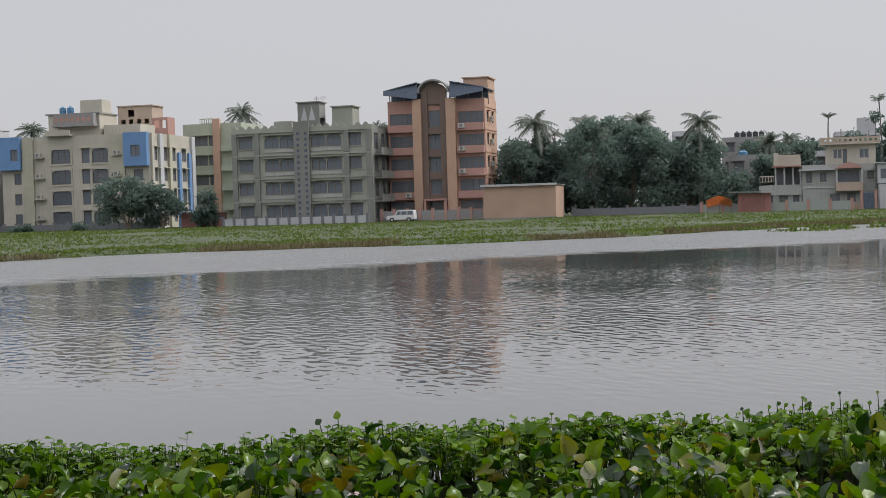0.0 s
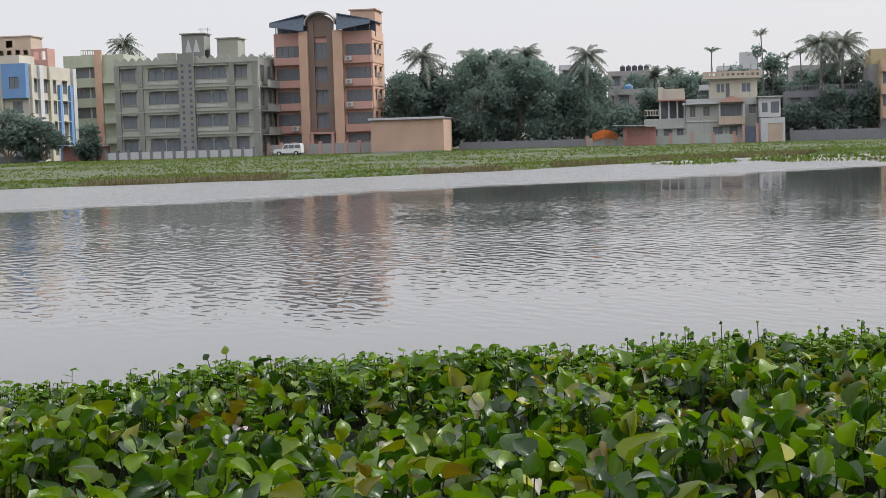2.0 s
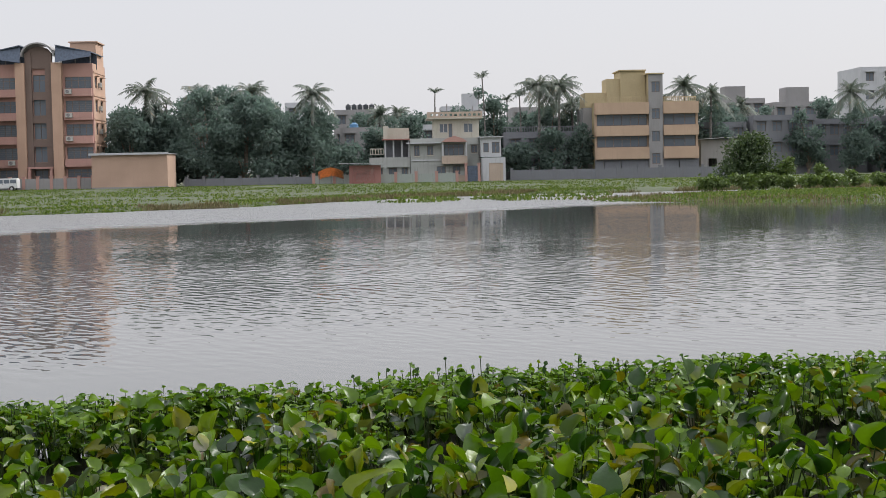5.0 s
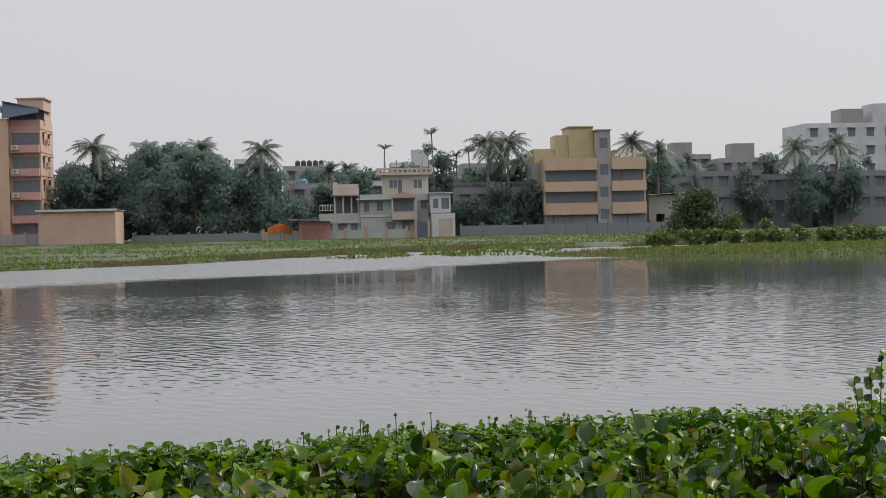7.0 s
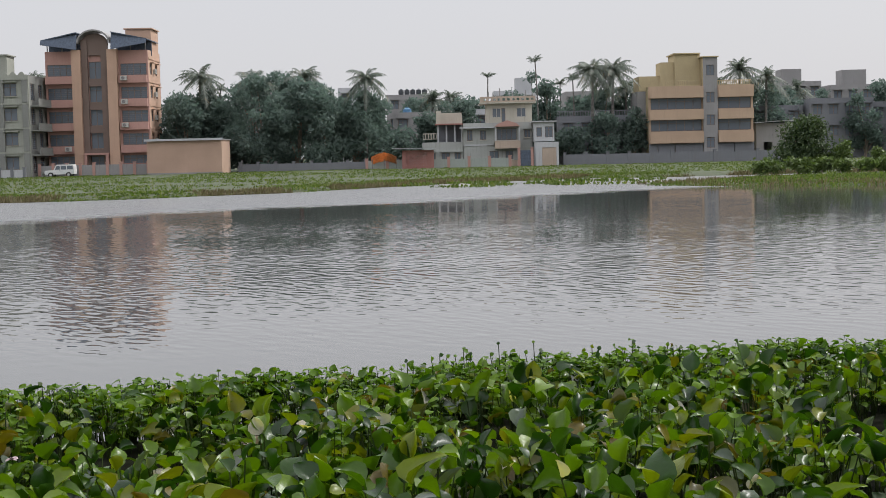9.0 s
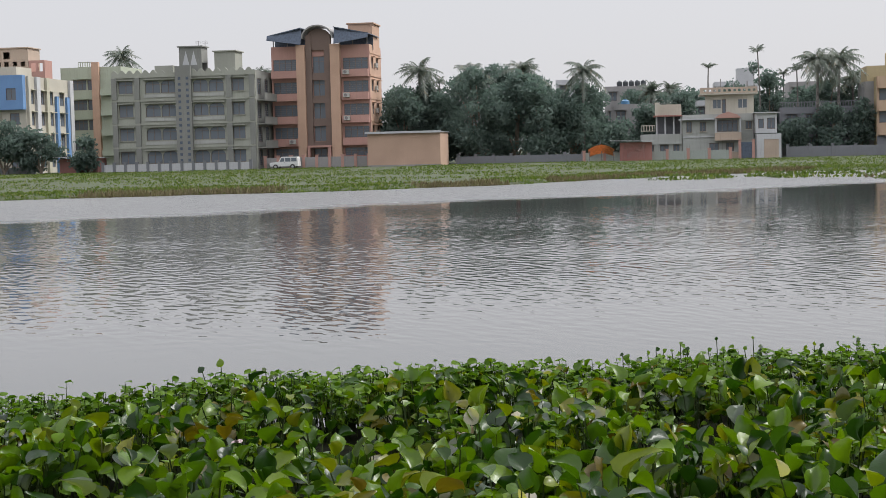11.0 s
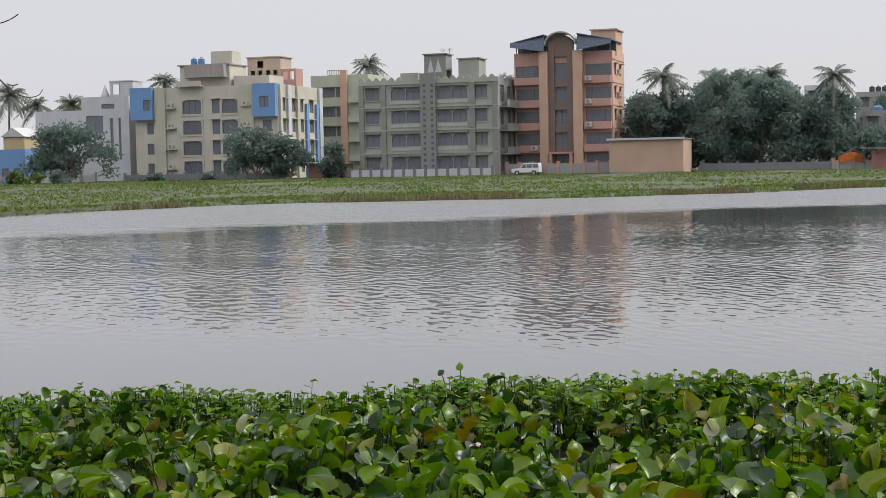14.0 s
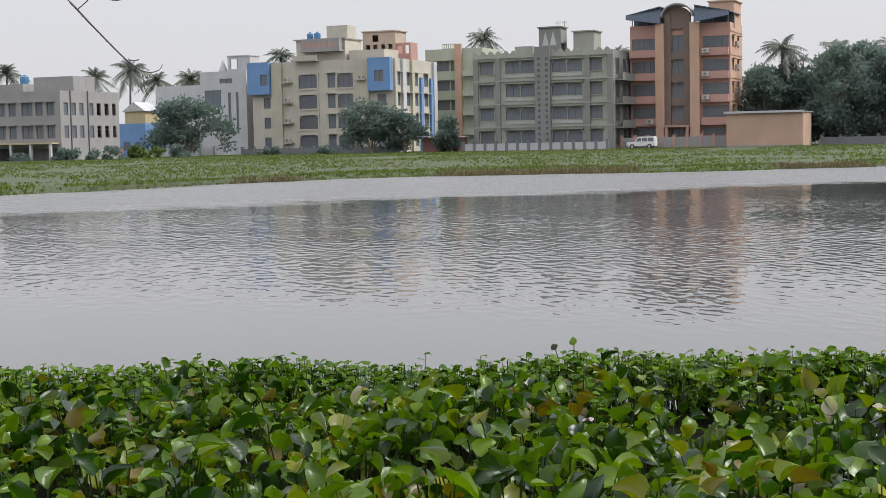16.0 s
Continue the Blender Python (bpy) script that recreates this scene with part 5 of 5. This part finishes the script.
# palms: place, height of the crown's top
for i, (x, y, top, crown, thin) in enumerate((
        (-32.1, 194, 14.3, 3.2, False), (-29.4, 196, 11.9, 1.6, True), (-25.6, 197, 14.0, 3.2, False), (-18.3, 199, 14.2, 3.2, False), (-9.9, 193, 13.6, 3.0, False),
        (6.5, 200, 13.0, 1.5, True), (13.6, 199, 15.0, 1.7, True), (20.6, 196, 14.3, 3.4, False), (23.4, 197, 14.2, 3.4, False), (18.6, 200, 12.4, 1.7, True), (16.9, 203, 12.0, 1.5, True), (26.3, 203, 11.6, 2.4, False),
        (41.3, 200, 13.9, 3.0, False), (45.6, 203, 12.9, 2.8, False), (39.0, 206, 11.8, 2.4, False), (64.5, 200, 12.8, 3.0, False), (70.6, 201, 13.3, 3.0, False), (-1.4, 215, 11.2, 2.8, False), (1.2, 218, 11.4, 2.6, False), (53.5, 216, 11.6, 2.6, False),
        (-156.5, 215, 15.6, 3.4, False), (-148.8, 215, 16.8, 3.8, False), (-144.0, 217, 14.6, 3.2, False), (-136.8, 216, 14.6, 3.0, False), (-118.2, 215, 17.5, 2.8, False), (-176.0, 216, 17.0, 3.4, False), (-82.0, 216, 19.2, 3.0, False), (-140.0, 222, 14.0, 2.8, False), (-58.5, 208, 14.8, 2.6, False), (-50.2, 204, 14.0, 2.6, False))):
    palm("slender areca palm with a small crown" if thin else "coconut palm with arching grey-green fronds", x, y, top + 0.5, 300 + i, crown * 1.1, 13 if thin else 30, 0.09 if thin else 0.17, 0.5, thin)
# overgrown bushes on the spit
L3 = "creeper-covered green bush on the marshy spit"
tree("bush", L3, 27.9, 111.5, 0.3, rand_blobs(rng, 24, 5.0, 0.3, 4.4, 4, (0.8, 1.3)), 7000, 0.14, SPIT_LEAF, 120, 0.1)
tree("bush", L3, 30.3, 110, 0.3, rand_blobs(rng, 8, 2.3, 0.0, 2.5, 2, (0.5, 0.8)), 1500, 0.13, BUSH_LEAF, 121, 0.06)
tree("bush", L3, 28.7, 110, 0.3, rand_blobs(rng, 5, 1.3, 0.0, 1.7, 1.3, (0.35, 0.5)), 700, 0.12, BUSH_LEAF, 122, 0.05)
tree("bush", L3, 33.4, 110, 0.3, rand_blobs(rng, 5, 1.6, 0.0, 1.9, 1.5, (0.4, 0.6)), 800, 0.12, BUSH_LEAF, 123, 0.05)
for i in range(9):
    tree("bush", L3, 24.2 + i * 2.1, 106 + (i % 3), 0.3, rand_blobs(rng, 7, 3.0, 0.0, 1.1 + 0.2 * (i % 2), 3, (0.4, 0.65)), 1100, 0.15, BUSH_LEAF, 130 + i, 0.05)


# ---- plants of the far bank ----
def tufts(name, label, spots, size, material, blades, upright):
    verts, faces = [], []
    g = np.random.default_rng(7)
    for x, y, z in spots:
        k0 = size * g.uniform(0.6, 1.4)
        for _ in range(blades):
            a = g.uniform(0, 2 * math.pi)
            o = np.array((x + g.normal() * k0 * 0.8, y + g.normal() * k0 * 0.8, z))
            s = np.array((-math.sin(a), math.cos(a), 0)) * k0 * (0.35 if not upright else 0.09)
            t_ = np.array((math.cos(a) * k0 * (0.8 if not upright else 0.35), math.sin(a) * k0 * (0.8 if not upright else 0.35), k0 * g.uniform(0.6, 1.3)))
            i = len(verts)
            verts += [tuple(o - s * 0.4), tuple(o + s * 0.4), tuple(o + s + t_ * 0.6), tuple(o + t_), tuple(o - s + t_ * 0.6)]
            faces.append((i, i + 1, i + 2, i + 3, i + 4))
    tagged(new(name, leaves_mesh(name, verts, faces, material)), label, "plants", kind="stuff")


g = np.random.default_rng(11)
leafy, reeds = [], []
while len(leafy) < 56000:
    x = g.uniform(-110, 62)
    y = g.uniform(48, 185)
    d = far_inland(x, y)
    if d < -0.5 or (d > 9 and g.random() < 0.86) or abs(x) > 0.84 * y:
        continue
    if wob(x, y, 0.11, 2) + 0.5 < g.random() * 0.5:
        continue
    leafy.append((x, y, max(ground_z(x, y), 0.0) - 0.03))
while len(reeds) < 5200:
    x = g.uniform(-44, 60)
    y = g.uniform(70, 126)
    d = far_inland(x, y)
    if not -0.9 < d < 1.6 or wob(x, y, 0.12, 9) < -0.12 or (x > 12 and y < 108 and g.random() < 0.9):
        continue
    reeds.append((x, y, max(ground_z(x, y), -0.02) - 0.02))
tufts("marsh_plants", "low green water plants over the far bank", leafy, 0.12, BANK_LEAF, 3, False)
tufts("dry_reeds", "dry brown reed stubble along the water's edge", reeds, 0.24, REED, 5, True)
float_spots = []
while len(float_spots) < 420:
    x, y = g.uniform(-7, 17), g.uniform(96, 122)
    if far_inland(x, y) < -0.5 and wob(x, y, 0.2, 4) > 0.05:
        float_spots.append((x, y, 0.0))
tufts("floating_plants", "scattered floating plants in the inlet", float_spots, 0.2, BANK_LEAF, 3, False)


# ---- water hyacinths before the camera ----
def mat_edge(x):
    return lerp_line(MAT_EDGE, x) + 0.25 * wob(x, 0, 1.1)


def mat_top(x, y):
    """Height of the plants' tops: high in the middle of the mat, low at its rim."""
    rim = max(0.0, min(1.0, (mat_edge(x) - y) / 1.6))
    return 0.445 + 0.085 * rim ** 0.7 + (0.06 + 0.12 * rim) * wob(x, y, 0.8, 5) + 0.10 * rim * wob(x, y, 2.2, 8)


def leaf_shape(g, base, tip_dir, face_up, size, cup, verts, faces):
    """A broad cupped blade, folded along its midrib, with rolled edges and a short tip."""
    f = np.array(tip_dir, float)
    f /= np.linalg.norm(f)
    n = np.array(face_up, float)
    n -= f * n.dot(f)
    n /= np.linalg.norm(n) + 1e-9
    s = np.cross(f, n)
    i = len(verts)
    curl = g.uniform(-0.2, 0.7) if g.random() < 0.8 else g.uniform(0.8, 1.5)
    wave = g.uniform(-0.4, 0.4)
    lip = g.uniform(-0.25, 0.45)
    for along, half in ((0.0, 0.14), (0.14, 0.42), (0.38, 0.55), (0.66, 0.46), (0.88, 0.22), (1.0, 0.03)):
        for c in (-1.0, -0.55, 0.0, 0.55, 1.0):
            rise = cup * abs(c) ** 1.3 * half * 0.9 - lip * half * max(0.0, abs(c) - 0.55) - curl * along * along * 0.55 + wave * c * along * 0.8
            verts.append(tuple(base + f * size * along * (1 if abs(c) < 0.9 else 0.96) + s * size * half * c * (1 - 0.25 * abs(cup) * abs(c)) + n * size * rise))
    for r in range(5):
        for c in range(4):
            j = i + r * 5 + c
            faces.append((j, j + 1, j + 6, j + 5))


def stalk_shape(a, b, r, verts, faces):
    a, b = np.array(a), np.array(b)
    i = len(verts)
    mid = a * 0.5 + b * 0.5 + np.array((0.01, 0.0, 0.02))
    for p, q in ((a, r * 1.5), (mid, r), (b, r * 0.7)):
        for k in range(3):
            t_ = 2.094 * k
            verts.append((p[0] + q * math.cos(t_), p[1] + q * math.sin(t_), p[2]))
    for lv in range(2):
        for k in range(3):
            faces.append((i + lv * 3 + k, i + lv * 3 + (k + 1) % 3, i + lv * 3 + 3 + (k + 1) % 3, i + lv * 3 + 3 + k))


def plant(g, x, y, top, size, count, flat):
    """Leaf and stalk data of one rosette: (base of the blade, direction, up, size, cup, foot); flat plants lie low."""
    out = []
    for k in range(count):
        a = g.uniform(0, 2 * math.pi)
        spread = g.uniform(0.03, 0.2)
        b = np.array((x + math.cos(a) * spread, y + math.sin(a) * spread, top * g.uniform(0.5 - 0.25 * flat, 1.0) - size * 0.35))
        tilt = g.uniform(-0.25, 0.35) if g.random() < 0.36 + 0.5 * flat else g.uniform(0.6, 1.5)
        d = np.array((math.cos(a) * math.cos(tilt), math.sin(a) * math.cos(tilt), math.sin(tilt)))
        up = np.array((-math.cos(a) * math.sin(tilt), -math.sin(a) * math.sin(tilt), math.cos(tilt))) + g.normal(size=3) * (0.4 - 0.25 * flat)
        out.append((b, d, up, size * g.uniform(0.55, 1.15), g.uniform(0.3, 1.3), np.array((x, y, -0.05))))
    return out


g = np.random.default_rng(21)
spots = []
y = 4.6
while y < 14.4:
    x = -13.0
    while x < 9.5:
        px, py = x + g.uniform(-0.11, 0.11), y + g.uniform(-0.11, 0.11)
        if py < mat_edge(px) - 0.05 and abs(px + 1.0) < 0.78 * py + 1.5 and wob(px, py, 1.15, 12) > (-0.17 if mat_edge(px) - py > 1.0 else -0.5):
            spots.append((px, py))
        x += 0.27
    y += 0.26
# litter sheet below the leaves; the gaps' shade is put into its colour
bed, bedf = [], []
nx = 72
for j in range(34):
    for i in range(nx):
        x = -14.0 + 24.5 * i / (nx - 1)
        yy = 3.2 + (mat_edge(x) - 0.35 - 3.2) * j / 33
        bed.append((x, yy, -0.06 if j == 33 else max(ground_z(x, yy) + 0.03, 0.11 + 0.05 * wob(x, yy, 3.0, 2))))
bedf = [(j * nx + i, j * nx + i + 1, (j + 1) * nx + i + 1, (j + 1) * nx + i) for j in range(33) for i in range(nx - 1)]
tagged(new("shaded_litter_bed", leaves_mesh("shaded_litter_bed", bed, bedf, LITTER_SHADE, True)), "plant litter bed under the floating mat, coloured near black as shade", "litter", kind="stuff")
near_plants = [p for p in spots if 6.9 < p[1] < 8.0 and -3.2 < p[0] < 1.6]
chosen = set(near_plants[::max(1, len(near_plants) // 37)][:37])
lv, lf, sv, sf = [], [], [], []
for px, py in spots:
    top = mat_top(px, py) + ground_z(px, py) * (0.6 if ground_z(px, py) > 0 else 0)
    rim = mat_edge(px) - py
    size = 0.134 * (0.50 + 0.54 * min(1, max(0, rim - 0.15) / 1.3)) * (1.0 + 0.3 * wob(px, py, 0.7, 15))
    top += g.uniform(-0.15, 0.07) * min(1.0, max(0.2, rim))
    blades = plant(g, px, py, top, size, 9 if rim > 1.0 else 13, max(0.0, 1.0 - rim / 1.1))
    if (px, py) in chosen:
        root = thing("water_hyacinth", "water hyacinth with round glossy green leaves in a dense mat", "plant", px, py, 0.0, "water hyacinths near the bank")
        for b, d, up, s, cup, foot in blades:
            o = np.array((px, py, 0.0))
            v, f = [], []
            leaf_shape(g, b - o, d, up, s, cup, v, f)
            lo = part("leaf", leaves_mesh("leaf", v, f, HYACINTH, True), HYACINTH, root)
            v, f = [], []
            stalk_shape(foot - o, b - o, 0.007, v, f)
            part("stalk", leaves_mesh("stalk", v, f, STALK), STALK, lo)
        continue
    for b, d, up, s, cup, foot in blades:
        leaf_shape(g, b, d, up, s, cup, lv, lf)
        stalk_shape(foot, b, 0.006, sv, sf)
tagged(new("hyacinth_mat", leaves_mesh("hyacinth_mat", lv, lf, HYACINTH, True)), "dense mat of glossy green water hyacinth leaves", "plants", kind="stuff")
tagged(new("hyacinth_stalks", leaves_mesh("hyacinth_stalks", sv, sf, STALK)), "pale green stalks under the water hyacinth leaves", "plants", kind="stuff")

# small-leaved weed among and along the rim of the mat, with sprigs that stand up against the water
lv, lf, sv, sf = [], [], [], []
for k in range(3400):
    px = g.uniform(-9.5, 7.5)
    rim = abs(g.normal()) * (0.5 if k % 3 else 3.2)
    py = mat_edge(px) - rim + 0.12
    if py < 5.5 or (rim > 0.7 and wob(px, py, 1.15, 12) < -0.08):
        continue
    tall = g.random() < 0.025 and rim < 0.9
    h = mat_top(px, py) * g.uniform(0.75, 1.02) + (g.uniform(0.04, 0.11) if tall else 0.02)
    foot = np.array((px, py, 0.0))
    tipp = np.array((px + g.normal() * 0.04, py + g.normal() * 0.04, h))
    stalk_shape(foot, tipp, 0.0035, sv, sf)
    for j in range(7):
        t_ = 1 - 0.09 * j
        b = foot * (1 - t_) + tipp * t_
        a = g.uniform(0, 2 * math.pi)
        tilt = g.uniform(-0.3, 0.5)
        d = np.array((math.cos(a) * math.cos(tilt), math.sin(a) * math.cos(tilt), math.sin(tilt)))
        leaf_shape(g, b, d, np.array((0, 0, 1)) + g.normal(size=3) * 0.2, g.uniform(0.045, 0.08), 0.2, lv, lf)
tagged(new("water_weed", leaves_mesh("water_weed", lv, lf, WEED, True)), "fresh green small-leaved water weed along the mat's rim", "plants", kind="stuff")
tagged(new("weed_stems", leaves_mesh("weed_stems", sv, sf, STALK)), "thin stems of the water weed", "plants", kind="stuff")


def sprig(label, x, y, stems, leaf_size, seed):
    """A tall sprig above the mat: thin stems, each with its leaves."""
    g2 = np.random.default_rng(seed)
    root = thing("tall_sprig", label, "plant", x, y, 0.0, "sprigs above the mat")
    for dx, dy, h, n in stems:
        v, f = [], []
        stalk_shape(np.array((dx * 0.3, dy * 0.3, -0.02)), np.array((dx, dy, h)), 0.006, v, f)
        st = part("stem", leaves_mesh("stem", v, f, STALK), STALK, root)
        for j in range(n):
            a = g2.uniform(0, 2 * math.pi)
            t_ = 1.0 - (0.05 if h > 0.7 else 0.09) * j
            v, f = [], []
            tilt = g2.uniform(0.2, 1.3)
            leaf_shape(g2, np.array((dx * t_, dy * t_, h * t_)), (math.cos(a) * math.cos(tilt), math.sin(a) * math.cos(tilt), math.sin(tilt)), (-0.2, -1, 0.5), leaf_size * g2.uniform(0.7, 1.1), 0.15, v, f)
            part("leaf", leaves_mesh("leaf", v, f, HYACINTH, True), HYACINTH, st)


sprig("tall round-leaved sprig above the mat's rim", -3.45, 10.95, [(0.0, 0, 0.55, 1), (-0.17, 0.05, 0.50, 1)], 0.085, 1)
sprig("leafy sprig leaning over the water", 4.35, 11.6, [(0.0, 0, 0.90, 7), (0.12, 0.05, 1.04, 8), (-0.14, 0, 0.84, 5), (0.2, 0, 0.93, 7)], 0.075, 2)
for i, (x, y) in enumerate(((-0.05, 12.0), (0.15, 12.1), (0.75, 12.2), (1.25, 12.25), (1.6, 12.3), (0.45, 12.15), (1.95, 12.3))):
    sprig("thin weed sprig above the mat's rim", x, y, [(0.0, 0, 0.53 + 0.03 * (i % 3), 1), (0.06, 0.02, 0.51, 2), (-0.07, 0, 0.50, 1)], 0.034, 10 + i)
for i in range(12):
    x = -7.6 + i * 0.93 + 0.3 * math.sin(i * 7.0)
    sprig("thin weed sprig above the mat's rim", x, mat_edge(x) - 0.2, [(0.0, 0, 0.48 + 0.02 * (i % 3), 1), (0.05, 0.03, 0.46, 1)], 0.035, 40 + i)


def smooth_path(p, k=6):
    """A path rounded through its points."""
    p = [Vector(q) for q in p]
    q = [p[0]] + p + [p[-1]]
    out = []
    for a, b, c, d in zip(q, q[1:], q[2:], q[3:]):
        for i in range(k):
            t_ = i / k
            out.append(0.5 * (2 * b + (c - a) * t_ + (2 * a - 5 * b + 4 * c - d) * t_ ** 2 + (3 * b - a - 3 * c + d) * t_ ** 3))
    return out + [p[-1]]


# a few faded flower heads and long grass blades among the leaves
FLOWER = plain("faded_petal", (0.40, 0.30, 0.31), 0.6, 0, 0.2, 20)
for i in range(6):
    x = -4.6 + i * 1.15 + 0.3 * math.sin(i * 5.3)
    y = 7.2 + 1.4 * abs(math.sin(i * 3.7))
    root = thing("hyacinth_flower", "faded pinkish water hyacinth flower among leaves", "flower", x, y, 0.0, "faded flowers")
    v, f = [], []
    h = mat_top(x, y) * 0.85
    stalk_shape((0, 0, -0.03), (0, 0, h), 0.005, v, f)
    part("stalk", leaves_mesh("stalk", v, f, STALK), STALK, root)
    for k in range(5):
        a = k * 1.257 + i
        v, f = [], []
        leaf_shape(g, np.array((0, 0, h - 0.01)), (math.cos(a), math.sin(a), 0.5), (0, 0, 1), 0.035, 0.3, v, f)
        part("petal", leaves_mesh("petal", v, f, FLOWER, True), FLOWER, root)
for i, (x, y, h) in enumerate(((-2.95, 6.75, 0.62), (-3.05, 6.9, 0.5), (-5.0, 7.3, 0.6), (-3.9, 7.6, 0.66), (1.4, 8.2, 0.6))):
    root = thing("grass_blade", "long thin grass blade among hyacinth leaves", "grass", x, y, 0.0, "grass blades")
    v, f = [], []
    for k in range(9):
        t_ = k / 8
        v += [(0.10 * t_ * t_ - 0.006 * (1 - t_), 0, h * t_), (0.10 * t_ * t_ + 0.006 * (1 - t_) + 0.0005, 0.002, h * t_)]
    f = [(2 * k, 2 * k + 1, 2 * k + 3, 2 * k + 2) for k in range(8)]
    part("blade", leaves_mesh("blade", v, f, WEED), WEED, root)


# bare sapling beside the bank, whose drooping twigs hang into view
sap = thing("sapling", "bare dark sapling with drooping thin twigs", "tree", -7.47, 5.4, 0.3)
bm = bmesh.new()
tube(bm, [(0, 0, -0.2), (0.1, 0.05, 1.5), (0.3, 0.1, 3.0), (0.8, 0.3, 4.1), (1.5, 0.5, 4.6)], [0.06, 0.05, 0.04, 0.03, 0.02], 8)
part("trunk", bm, TWIG, sap)
bm = bmesh.new()
pts = smooth_path([(1.5, 0.5, 4.6), (2.2, 0.6, 4.0), (2.65, 0.6, 3.1), (2.928, 0.6, 2.695), (3.031, 0.6, 2.581), (3.155, 0.6, 2.462), (3.285, 0.6, 2.343), (3.374, 0.6, 2.277), (3.441, 0.6, 2.258), (3.493, 0.6, 2.267), (3.517, 0.6, 2.293)])
tube(bm, pts, [0.0075 - 0.006 * k / (len(pts) - 1) for k in range(len(pts))], 6)
stem = part("drooping_twig", bm, TWIG, sap)
for path in ([(3.031, 0.6, 2.584), (3.083, 0.6, 2.617), (3.128, 0.6, 2.653), (3.169, 0.6, 2.681), (3.205, 0.6, 2.75)], [(2.2, 0.6, 4.0), (2.8, 0.6, 2.95), (3.005, 0.6, 2.756), (3.096, 0.6, 2.686), (3.15, 0.6, 2.644), (3.255, 0.6, 2.616), (3.337, 0.6, 2.628), (3.397, 0.6, 2.655)], [(3.324, 0.6, 2.323), (3.356, 0.6, 2.318), (3.382, 0.6, 2.323)], [(2.7, 0.6, 3.03), (2.95, 0.6, 2.745), (3.12, 0.6, 2.665)]):
    bm = bmesh.new()
    tube(bm, smooth_path(path), 0.0028, 5)
    part("side_twig", bm, TWIG, stem)
